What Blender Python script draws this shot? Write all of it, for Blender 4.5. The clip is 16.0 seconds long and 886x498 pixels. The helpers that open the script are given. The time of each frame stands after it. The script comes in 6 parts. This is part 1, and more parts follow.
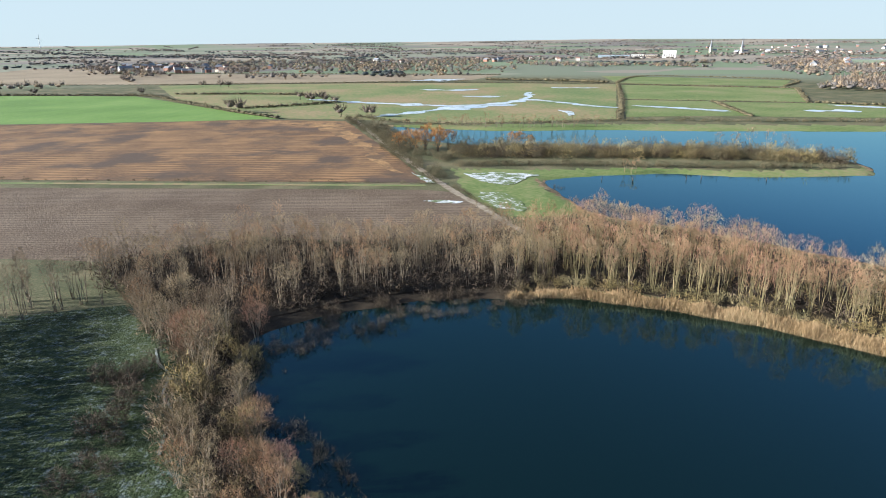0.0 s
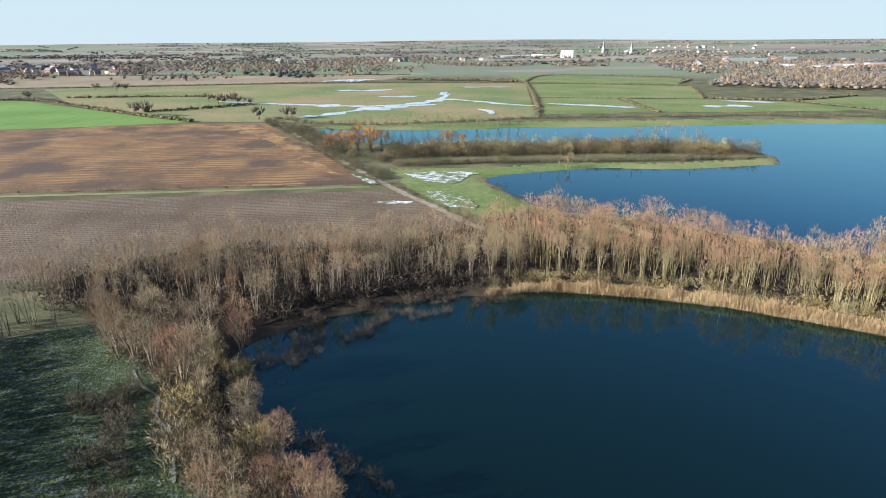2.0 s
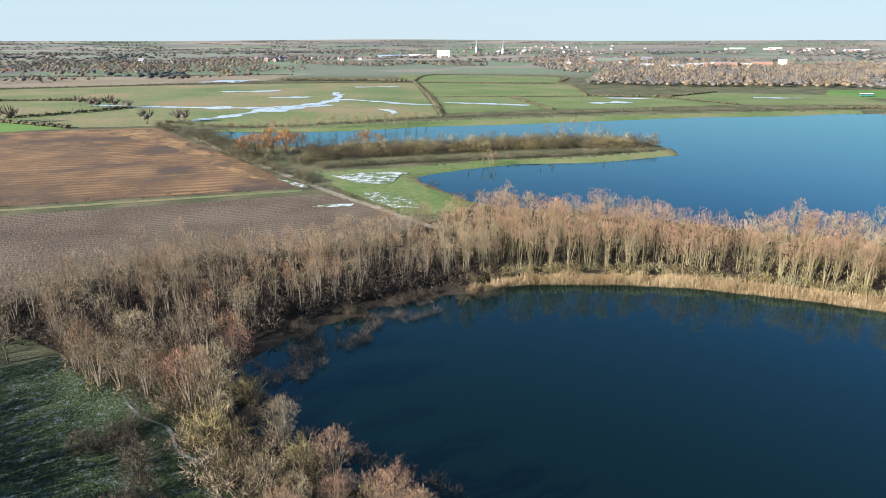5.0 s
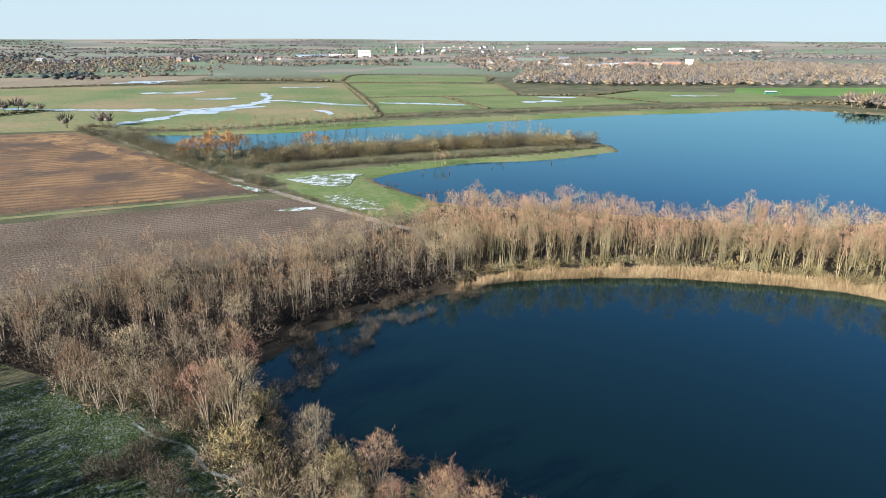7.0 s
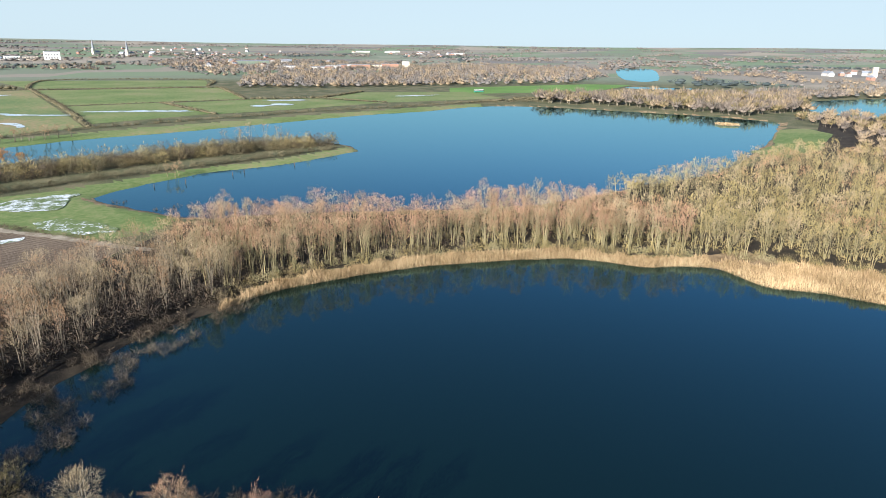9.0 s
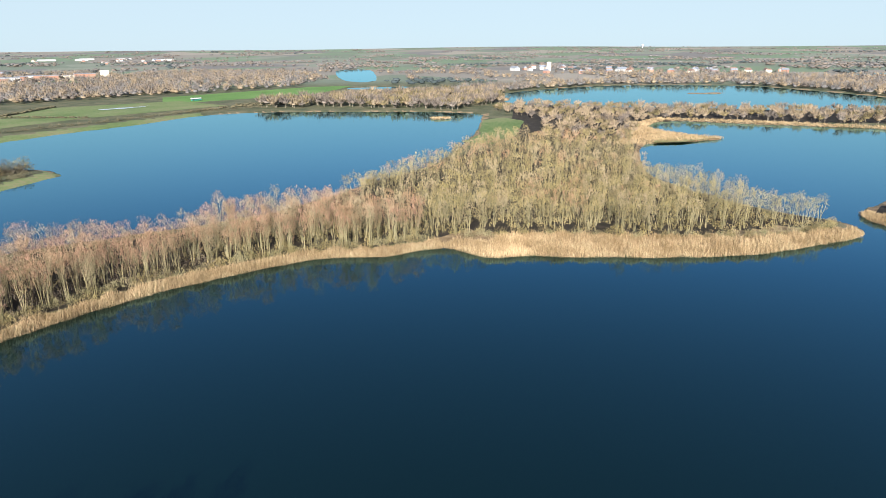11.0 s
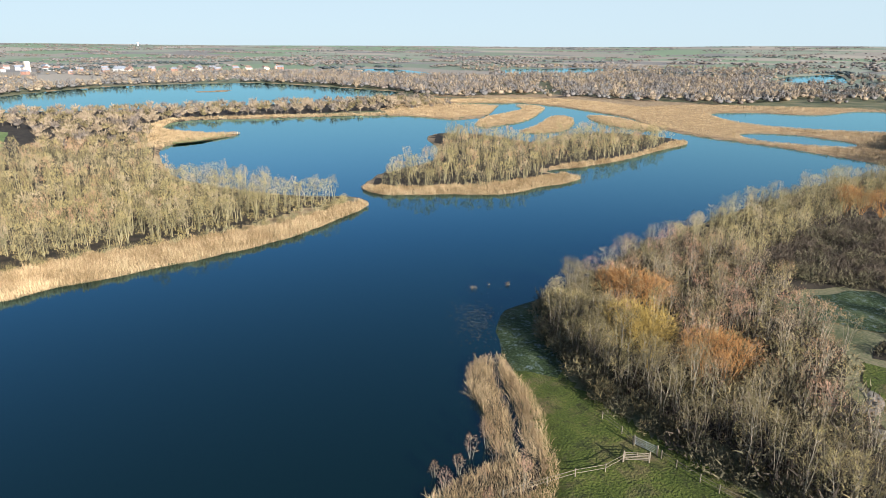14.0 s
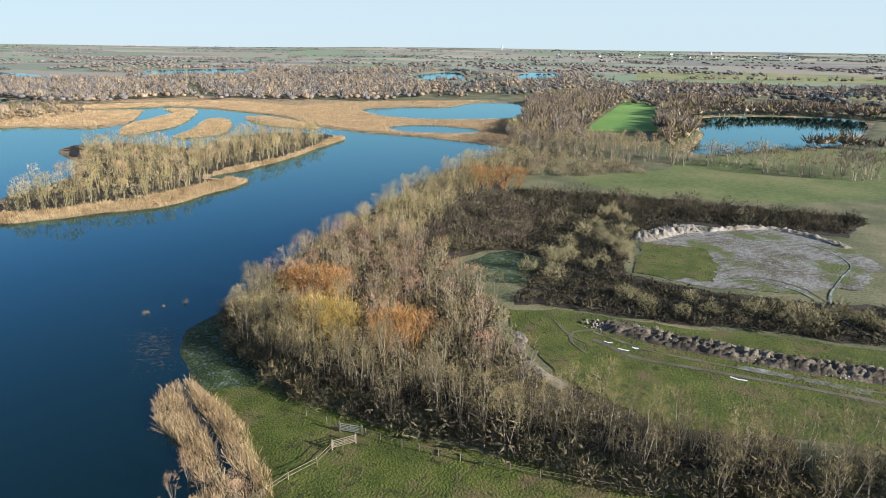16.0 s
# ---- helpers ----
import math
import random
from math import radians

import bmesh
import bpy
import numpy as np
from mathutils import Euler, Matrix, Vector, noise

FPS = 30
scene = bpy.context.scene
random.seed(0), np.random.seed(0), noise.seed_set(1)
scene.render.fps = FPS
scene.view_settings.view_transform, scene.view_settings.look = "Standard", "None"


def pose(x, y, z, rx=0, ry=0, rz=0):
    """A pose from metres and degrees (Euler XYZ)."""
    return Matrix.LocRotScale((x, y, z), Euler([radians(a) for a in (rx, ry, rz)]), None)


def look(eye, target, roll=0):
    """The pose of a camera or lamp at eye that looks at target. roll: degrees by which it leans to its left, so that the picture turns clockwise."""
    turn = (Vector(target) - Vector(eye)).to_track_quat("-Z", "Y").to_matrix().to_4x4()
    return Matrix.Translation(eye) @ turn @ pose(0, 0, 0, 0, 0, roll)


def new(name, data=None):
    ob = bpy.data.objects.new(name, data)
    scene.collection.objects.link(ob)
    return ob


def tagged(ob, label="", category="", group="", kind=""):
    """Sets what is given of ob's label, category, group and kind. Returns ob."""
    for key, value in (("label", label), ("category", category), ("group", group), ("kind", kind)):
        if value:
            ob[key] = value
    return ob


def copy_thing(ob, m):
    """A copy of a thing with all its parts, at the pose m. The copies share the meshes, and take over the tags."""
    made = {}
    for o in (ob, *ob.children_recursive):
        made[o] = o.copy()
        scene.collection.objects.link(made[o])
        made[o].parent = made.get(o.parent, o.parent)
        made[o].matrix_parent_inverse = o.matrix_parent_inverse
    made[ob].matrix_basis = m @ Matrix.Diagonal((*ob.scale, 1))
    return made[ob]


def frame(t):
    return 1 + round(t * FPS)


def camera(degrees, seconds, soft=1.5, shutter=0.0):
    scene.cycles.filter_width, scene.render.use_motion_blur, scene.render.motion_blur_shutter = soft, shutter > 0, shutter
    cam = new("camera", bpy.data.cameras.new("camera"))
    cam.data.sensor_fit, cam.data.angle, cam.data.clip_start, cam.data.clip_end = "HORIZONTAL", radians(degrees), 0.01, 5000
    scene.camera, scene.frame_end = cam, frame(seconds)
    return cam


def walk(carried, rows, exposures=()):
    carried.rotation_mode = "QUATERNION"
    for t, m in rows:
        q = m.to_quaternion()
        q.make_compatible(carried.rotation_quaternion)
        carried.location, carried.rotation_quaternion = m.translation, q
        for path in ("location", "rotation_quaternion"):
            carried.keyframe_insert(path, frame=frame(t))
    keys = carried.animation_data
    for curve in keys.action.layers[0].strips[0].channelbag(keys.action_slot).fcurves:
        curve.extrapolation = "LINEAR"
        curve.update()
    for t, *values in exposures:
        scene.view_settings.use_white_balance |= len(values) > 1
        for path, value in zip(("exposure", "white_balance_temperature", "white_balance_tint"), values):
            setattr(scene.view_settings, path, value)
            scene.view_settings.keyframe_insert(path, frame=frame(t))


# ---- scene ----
EXPOSURE, KELVIN, TINT = 1.62, 5400, 8
cam = camera(71.01, 16.0, soft=0.75)
# seconds, x, y, z, pitch, lean, heading
PATH = [
    (0, 0.00, 0.00, 50.00, -18.50, -0.51, 0.00),
    (0.5, -3.50, 0.09, 49.94, -18.51, -0.53, -2.23),
    (1, -7.01, 0.32, 50.04, -18.55, -0.46, -4.46),
    (1.5, -10.44, 0.63, 50.01, -18.55, -0.47, -6.67),
    (2, -13.83, 1.26, 49.92, -18.55, -0.42, -8.84),
    (2.5, -17.05, 1.96, 49.83, -18.53, -0.33, -10.83),
    (3, -20.38, 2.69, 49.81, -18.55, -0.29, -12.74),
    (3.5, -23.76, 3.50, 49.87, -18.57, -0.19, -14.66),
    (4, -26.83, 4.49, 49.89, -18.60, -0.18, -16.45),
    (6.5, -42.59, 10.22, 50.04, -18.61, 0.09, -25.66),
    (7, -45.39, 11.50, 50.17, -18.63, 0.15, -27.69),
    (7.5, -47.39, 12.77, 50.15, -18.57, 0.43, -32.59),
    (8, -48.34, 13.65, 49.97, -18.43, 0.57, -39.24),
    (8.5, -48.43, 14.07, 49.96, -18.30, 0.70, -45.76),
    (9, -48.21, 13.93, 50.03, -18.23, 0.73, -52.09),
    (11.5, -52.49, 11.23, 51.31, -18.02, -0.50, -82.68),
    (12, -52.46, 11.30, 51.23, -18.09, -0.32, -89.58),
    (12.5, -52.43, 11.11, 51.25, -18.15, -0.11, -96.63),
    (13, -52.39, 10.95, 51.21, -18.16, 0.03, -103.76),
    (13.5, -52.47, 10.84, 51.23, -18.16, 0.10, -110.91),
    (14, -52.68, 10.99, 51.40, -18.18, 0.23, -118.39),
    (14.5, -52.81, 10.83, 51.34, -18.11, 0.36, -126.50),
    (15, -52.77, 10.86, 51.33, -18.04, 0.62, -134.83),
    (15.5, -52.84, 10.81, 51.39, -17.99, 0.78, -143.10),
    (16, -53.03, 10.81, 51.41, -17.95, 0.67, -148.74),
]
walk(cam, [(t, pose(x, y, z, 0, 0, yaw) @ pose(0, 0, 0, 90 + pitch) @ pose(0, 0, 0, 0, 0, lean)) for t, x, y, z, pitch, lean, yaw in PATH], exposures=[(0, EXPOSURE, KELVIN, TINT), (16, EXPOSURE, KELVIN, TINT)])

# ---- world, sun and exposure ----
SUN_AZ = math.atan2(-0.992, -0.122)    # low winter sun, abeam of the first view
SUN_EL = radians(19)
world = bpy.data.worlds.new("winter_sky")
scene.world = world
world.use_nodes = True
wn = world.node_tree.nodes
sky = wn.new("ShaderNodeTexSky")
sky.sky_type = "NISHITA"
sky.sun_disc = False
sky.sun_elevation = SUN_EL
sky.sun_rotation = SUN_AZ
sky.air_density = 0.55
sky.dust_density = 0.3
sky.ozone_density = 1.0
wn["Background"].inputs["Strength"].default_value = 0.066
cool = wn.new("ShaderNodeMix")
cool.data_type, cool.blend_type = "RGBA", "MULTIPLY"
cool.inputs["Factor"].default_value = 1.0
cool.inputs[7].default_value = (0.99, 1.0, 0.99, 1)   # a pale winter sky
world.node_tree.links.new(sky.outputs[0], cool.inputs[6])
veil = wn.new("ShaderNodeMix")          # winter haze, thick at the horizon and thin overhead
veil.data_type = "RGBA"
veil.inputs[7].default_value = (3.65, 3.90, 3.62, 1)
where = wn.new("ShaderNodeTexCoord")
height = wn.new("ShaderNodeSeparateXYZ")
thin = wn.new("ShaderNodeMapRange")
thin.interpolation_type = "SMOOTHSTEP"
thin.inputs["From Min"].default_value, thin.inputs["From Max"].default_value = 0.06, 0.31
thin.inputs["To Min"].default_value, thin.inputs["To Max"].default_value = 0.95, 0.10
world.node_tree.links.new(where.outputs["Generated"], height.inputs[0])
world.node_tree.links.new(height.outputs[2], thin.inputs["Value"])
world.node_tree.links.new(thin.outputs[0], veil.inputs["Factor"])
world.node_tree.links.new(cool.outputs[2], veil.inputs[6])
world.node_tree.links.new(veil.outputs[2], wn["Background"].inputs["Color"])

sun = new("sun", bpy.data.lights.new("sun", "SUN"))
sun.data.energy = 5.0
sun.data.angle = radians(0.53)
sun.data.color = (1.0, 0.86, 0.69)
sun.matrix_world = look((-0.992 * 500, -0.122 * 500, math.tan(SUN_EL) * 500), (0, 0, 0))


# ---- mesh helpers ----
def mesh_from(name, verts, tris, mats, mat_index=None, smooth=False):
    me = bpy.data.meshes.new(name)
    verts = np.asarray(verts, np.float32)
    tris = np.asarray(tris, np.int32)
    me.vertices.add(len(verts))
    me.vertices.foreach_set("co", verts.ravel())
    me.loops.add(tris.size)
    me.loops.foreach_set("vertex_index", tris.ravel())
    me.polygons.add(len(tris))
    me.polygons.foreach_set("loop_start", np.arange(0, tris.size, tris.shape[1], dtype=np.int32))
    if mat_index is not None:
        me.polygons.foreach_set("material_index", np.asarray(mat_index, np.int32))
    if smooth:
        me.polygons.foreach_set("use_smooth", np.ones(len(tris), bool))
    for m in mats:
        me.materials.append(m)
    me.update(calc_edges=True)
    return me


def part(name, bm, material, parent, label=""):
    me = bpy.data.meshes.new(name)
    bm.to_mesh(me)
    bm.free()
    me.materials.append(material)
    ob = new(name, me)
    ob.parent = parent
    return tagged(ob, label) if label else ob


def box(bm, x0, y0, z0, x1, y1, z1, rz=0.0):
    m = Matrix.Translation(((x0 + x1) / 2, (y0 + y1) / 2, (z0 + z1) / 2)) @ Matrix.Rotation(rz, 4, "Z") @ Matrix.Diagonal((x1 - x0, y1 - y0, z1 - z0, 1))
    bmesh.ops.create_cube(bm, size=1, matrix=m)
    return bm


def curve_through(pts, closed=True, step=4.0, wiggle=0.0, seed=0):
    """A smooth line through the points, as an array of x, y."""
    p = np.array(pts, float)
    n = len(p)
    out = []
    for i in range(n if closed else n - 1):
        a, b, c, d = (p[(i + k) % n] if closed else p[min(max(i + k, 0), n - 1)] for k in (-1, 0, 1, 2))
        m = max(1, int(np.linalg.norm(c - b) / step))
        for u in np.arange(m) / m:
            out.append(0.5 * (2 * b + (c - a) * u + (2 * a - 5 * b + 4 * c - d) * u * u + (3 * b - a - 3 * c + d) * u ** 3))
    if not closed:
        out.append(p[-1])
    out = np.array(out)
    if wiggle:
        for q in out:
            v = noise.noise_vector(Vector((q[0] * 0.13, q[1] * 0.13, seed * 7.3)))
            w = noise.noise_vector(Vector((q[0] * 0.45, q[1] * 0.45, seed * 3.1)))
            q += wiggle * (np.array(v[:2]) + 0.4 * np.array(w[:2]))
    return out


def inside(poly, x, y):
    res = np.zeros(x.shape, bool)
    a, b = poly, np.roll(poly, -1, 0)
    for (x0, y0), (x1, y1) in zip(a, b):
        if y0 == y1:
            continue
        hit = (y0 > y) != (y1 > y)
        res ^= hit & (x < (x1 - x0) * (y - y0) / (y1 - y0) + x0)
    return res


def edge_distance(poly, x, y, closed=True):
    best = np.full(x.shape, 1e9)
    a = poly if closed else poly[:-1]
    b = np.roll(poly, -1, 0) if closed else poly[1:]
    for p, q in zip(a, b):
        d = q - p
        u = np.clip(((x - p[0]) * d[0] + (y - p[1]) * d[1]) / max(d @ d, 1e-9), 0, 1)
        best = np.minimum(best, (x - p[0] - u * d[0]) ** 2 + (y - p[1] - u * d[1]) ** 2)
    return np.sqrt(best)


def signed(poly, x, y, reach=60.0):
    """Distance to the outline, negative inside; far points are only told apart."""
    lo, hi = poly.min(0) - reach, poly.max(0) + reach
    near = (x > lo[0]) & (x < hi[0]) & (y > lo[1]) & (y < hi[1])
    out = np.full(x.shape, reach)
    xs, ys = x[near], y[near]
    d = edge_distance(poly, xs, ys)
    out[near] = np.where(inside(poly, xs, ys), -d, d)
    return out


def scatter(poly, gap, rng, keep=None):
    """Uneven points inside an outline, about gap metres apart."""
    lo, hi = poly.min(0), poly.max(0)
    gx, gy = np.meshgrid(np.arange(lo[0], hi[0], gap), np.arange(lo[1], hi[1], gap))
    x = gx.ravel() + rng.uniform(-0.48, 0.48, gx.size) * gap
    y = gy.ravel() + rng.uniform(-0.48, 0.48, gx.size) * gap
    k = inside(poly, x, y)
    p = np.stack([x[k], y[k]], 1)
    return p if keep is None else p[keep(p[:, 0], p[:, 1])]


def along(line, gap, width, rng):
    """Uneven points along a line, within a band of that width."""
    line = np.asarray(line, float)
    seg = np.linalg.norm(np.diff(line, axis=0), axis=1)
    s = np.concatenate([[0], np.cumsum(seg)])
    u = np.arange(0, s[-1], gap) + rng.uniform(-0.4, 0.4, len(np.arange(0, s[-1], gap))) * gap
    x, y = np.interp(u, s, line[:, 0]), np.interp(u, s, line[:, 1])
    return np.stack([x + rng.uniform(-0.5, 0.5, len(u)) * width, y + rng.uniform(-0.5, 0.5, len(u)) * width], 1)


# ---- materials ----
def material(name, stops, scale=0.2, fine=3.0, rough=0.9, bump=0.3, bump_scale=4.0, stretch=None, turn=0.0, spread=0.5, extra=None, island=0.0, spec=0.2, bump_dist=0.1):
    """A surface coloured by noise at two scales through the given stops (place, colour)."""
    m = bpy.data.materials.new(name)
    m.use_nodes = True
    nt = m.node_tree
    n, l = nt.nodes, nt.links
    bs = n["Principled BSDF"]
    bs.inputs["Roughness"].default_value = rough
    bs.inputs["Specular IOR Level"].default_value = spec
    geo = n.new("ShaderNodeNewGeometry")
    mp = n.new("ShaderNodeMapping")
    mp.inputs["Rotation"].default_value = (0, 0, turn)
    if stretch:
        mp.inputs["Scale"].default_value = stretch
    l.new(geo.outputs["Position"], mp.inputs["Vector"])
    a = n.new("ShaderNodeTexNoise")
    a.inputs["Scale"].default_value = scale
    a.inputs["Detail"].default_value = 5
    b = n.new("ShaderNodeTexNoise")
    b.inputs["Scale"].default_value = fine
    b.inputs["Detail"].default_value = 6
    b.inputs["Roughness"].default_value = 0.65
    l.new(mp.outputs[0], a.inputs["Vector"])
    l.new(mp.outputs[0], b.inputs["Vector"])
    mix = n.new("ShaderNodeMix")
    mix.inputs["Factor"].default_value = spread
    l.new(a.outputs["Fac"], mix.inputs["A"])
    l.new(b.outputs["Fac"], mix.inputs["B"])
    widen = n.new("ShaderNodeMath")
    widen.operation = "MULTIPLY_ADD"
    l.new(mix.outputs["Result"], widen.inputs[0])
    widen.inputs[1].default_value, widen.inputs[2].default_value = 1.8, -0.4
    value = widen.outputs[0]
    if island:
        add = n.new("ShaderNodeMath")
        add.operation = "MULTIPLY_ADD"
        l.new(geo.outputs["Random Per Island"], add.inputs[0])
        add.inputs[1].default_value = island
        sub = n.new("ShaderNodeMath")
        sub.operation = "SUBTRACT"
        l.new(value, sub.inputs[0])
        sub.inputs[1].default_value = island / 2
        l.new(sub.outputs[0], add.inputs[2])
        value = add.outputs[0]
    ramp = n.new("ShaderNodeValToRGB")
    ramp.color_ramp.elements[0].position, ramp.color_ramp.elements[0].color = stops[0][0], (*stops[0][1], 1)
    ramp.color_ramp.elements[1].position, ramp.color_ramp.elements[1].color = stops[-1][0], (*stops[-1][1], 1)
    for pos, col in stops[1:-1]:
        e = ramp.color_ramp.elements.new(pos)
        e.color = (*col, 1)
    l.new(value, ramp.inputs[0])
    out = ramp.outputs[0]
    if extra:
        out = extra(nt, mp, out)
    l.new(out, bs.inputs["Base Color"])
    if bump:
        c = n.new("ShaderNodeTexNoise")
        c.inputs["Scale"].default_value = bump_scale
        c.inputs["Detail"].default_value = 4
        l.new(mp.outputs[0], c.inputs["Vector"])
        bp = n.new("ShaderNodeBump")
        bp.inputs["Strength"].default_value = bump
        bp.inputs["Distance"].default_value = bump_dist
        l.new(c.outputs["Fac"], bp.inputs["Height"])
        l.new(bp.outputs[0], bs.inputs["Normal"])
    return m


def blend_noise(colour, scale, lo, hi, detail=6, rough=0.6):
    """Lays patches of another colour over a surface."""
    def run(nt, mp, out):
        n, l = nt.nodes, nt.links
        t = n.new("ShaderNodeTexNoise")
        t.inputs["Scale"].default_value, t.inputs["Detail"].default_value, t.inputs["Roughness"].default_value = scale, detail, rough
        l.new(mp.outputs[0], t.inputs["Vector"])
        r = n.new("ShaderNodeMapRange")
        r.inputs["From Min"].default_value, r.inputs["From Max"].default_value = lo, hi
        l.new(t.outputs["Fac"], r.inputs["Value"])
        x = n.new("ShaderNodeMix")
        x.data_type = "RGBA"
        l.new(r.outputs[0], x.inputs["Factor"])
        l.new(out, x.inputs[6])
        x.inputs[7].default_value = (*colour, 1)
        return x.outputs[2]
    return run


def rows_of(colour, period, turn, amount, distort=1.5):
    """Drill rows or furrows of another colour, period metres apart."""
    def run(nt, mp, out):
        n, l = nt.nodes, nt.links
        g = n.new("ShaderNodeNewGeometry")
        m2 = n.new("ShaderNodeMapping")
        m2.inputs["Rotation"].default_value = (0, 0, turn)
        l.new(g.outputs["Position"], m2.inputs["Vector"])
        w = n.new("ShaderNodeTexWave")
        w.inputs["Scale"].default_value = 2 * math.pi / period / 20
        w.inputs["Distortion"].default_value, w.inputs["Detail"].default_value, w.inputs["Detail Scale"].default_value = distort, 3, 0.4
        l.new(m2.outputs[0], w.inputs["Vector"])
        t = n.new("ShaderNodeTexNoise")
        t.inputs["Scale"].default_value = 0.05
        t.inputs["Detail"].default_value = 5
        l.new(m2.outputs[0], t.inputs["Vector"])
        r = n.new("ShaderNodeMapRange")
        r.inputs["From Min"].default_value, r.inputs["From Max"].default_value = 0.38, 0.62
        l.new(t.outputs["Fac"], r.inputs["Value"])
        k = n.new("ShaderNodeMath")
        k.operation = "MULTIPLY"
        l.new(w.outputs["Fac"], k.inputs[0])
        l.new(r.outputs[0], k.inputs[1])
        k2 = n.new("ShaderNodeMath")
        k2.operation = "MULTIPLY"
        l.new(k.outputs[0], k2.inputs[0])
        k2.inputs[1].default_value = amount
        x = n.new("ShaderNodeMix")
        x.data_type = "RGBA"
        l.new(k2.outputs[0], x.inputs["Factor"])
        l.new(out, x.inputs[6])
        x.inputs[7].default_value = (*colour, 1)
        return x.outputs[2]
    return run


def chain(*steps):
    def run(nt, mp, out):
        for s in steps:
            out = s(nt, mp, out)
        return out
    return run


def hazed_patchwork(nt, mp, out):
    """Distant farmland: fields of many crops, beyond about a kilometre, their colours paled for haze."""
    n, l = nt.nodes, nt.links
    g = n.new("ShaderNodeNewGeometry")
    m2 = n.new("ShaderNodeMapping")
    m2.inputs["Scale"].default_value = (1 / 420, 1 / 260, 0)
    m2.inputs["Rotation"].default_value = (0, 0, 0.5)
    l.new(g.outputs["Position"], m2.inputs["Vector"])
    v = n.new("ShaderNodeTexVoronoi")
    v.distance = "CHEBYCHEV"
    v.inputs["Scale"].default_value = 1.0
    l.new(m2.outputs[0], v.inputs["Vector"])
    sep = n.new("ShaderNodeSeparateColor")
    l.new(v.outputs["Color"], sep.inputs[0])
    r = n.new("ShaderNodeValToRGB")
    r.color_ramp.interpolation = "CONSTANT"
    # crop colours lightened and greyed to stand in for aerial haze
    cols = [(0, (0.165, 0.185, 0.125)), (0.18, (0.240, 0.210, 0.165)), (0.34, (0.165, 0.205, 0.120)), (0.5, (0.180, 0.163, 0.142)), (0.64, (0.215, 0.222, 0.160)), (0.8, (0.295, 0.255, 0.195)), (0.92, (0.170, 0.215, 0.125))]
    r.color_ramp.elements[0].color = (*cols[0][1], 1)
    r.color_ramp.elements[1].position, r.color_ramp.elements[1].color = cols[-1][0], (*cols[-1][1], 1)
    for pos, col in cols[1:-1]:
        r.color_ramp.elements.new(pos).color = (*col, 1)
    l.new(sep.outputs[0], r.inputs[0])
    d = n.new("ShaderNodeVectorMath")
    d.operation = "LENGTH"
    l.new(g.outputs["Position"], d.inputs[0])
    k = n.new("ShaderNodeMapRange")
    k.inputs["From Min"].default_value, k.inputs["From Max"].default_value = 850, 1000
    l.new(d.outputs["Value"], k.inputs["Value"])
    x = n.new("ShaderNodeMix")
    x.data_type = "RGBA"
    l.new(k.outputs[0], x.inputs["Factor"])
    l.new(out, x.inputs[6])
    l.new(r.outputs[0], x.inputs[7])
    return x.outputs[2]


M_ground = material("rough_winter_grass", [(0.3, (0.056, 0.063, 0.027)), (0.45, (0.086, 0.089, 0.042)), (0.58, (0.132, 0.121, 0.063)), (0.7, (0.172, 0.146, 0.084))], 0.06, 1.6, bump=0.6, bump_scale=2.5, extra=hazed_patchwork)
M_plough = material("ploughed_soil", [(0.3, (0.070, 0.050, 0.032)), (0.5, (0.110, 0.080, 0.053)), (0.7, (0.165, 0.124, 0.082))], 0.05, 1.2, bump=1.0, bump_scale=1.6, spread=0.75, extra=rows_of((0.20, 0.155, 0.11), 1.9, math.pi / 2 + 0.05, 0.75, 0.8), bump_dist=0.35)
M_stubble = material("stubble_field", [(0.3, (0.096, 0.058, 0.033)), (0.5, (0.146, 0.089, 0.047)), (0.7, (0.191, 0.115, 0.056))], 0.02, 0.8, bump=0.6, bump_scale=1.5, extra=chain(rows_of((0.36, 0.21, 0.09), 4.6, math.pi / 2 + 0.06, 0.7, 7.0), blend_noise((0.085, 0.060, 0.042), 0.03, 0.48, 0.62)), bump_dist=0.25)
M_straw = material("straw_strip", [(0.3, (0.14, 0.088, 0.048)), (0.5, (0.25, 0.15, 0.068)), (0.7, (0.38, 0.235, 0.10))], 0.05, 0.9, bump=0.5, extra=blend_noise((0.12, 0.078, 0.045), 0.07, 0.46, 0.56, 8, 0.7))
M_crop = material("winter_wheat", [(0.3, (0.095, 0.174, 0.035)), (0.5, (0.128, 0.220, 0.046)), (0.7, (0.166, 0.255, 0.064))], 0.015, 0.9, bump=0.4, extra=rows_of((0.085, 0.15, 0.04), 12, 0.1, 0.25))
M_pasture = material("pasture_grass", [(0.3, (0.097, 0.140, 0.038)), (0.45, (0.137, 0.178, 0.056)), (0.58, (0.178, 0.198, 0.076)), (0.72, (0.233, 0.198, 0.101))], 0.02, 0.5, bump=0.5, bump_scale=1.5)
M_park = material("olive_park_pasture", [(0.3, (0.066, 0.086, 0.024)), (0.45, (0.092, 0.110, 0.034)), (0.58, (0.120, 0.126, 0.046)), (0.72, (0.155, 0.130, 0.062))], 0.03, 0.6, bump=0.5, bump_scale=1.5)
M_meadow = material("flood_meadow", [(0.3, (0.113, 0.158, 0.053)), (0.48, (0.172, 0.194, 0.075)), (0.58, (0.239, 0.194, 0.098)), (0.72, (0.284, 0.217, 0.120))], 0.012, 0.35, bump=0.5)
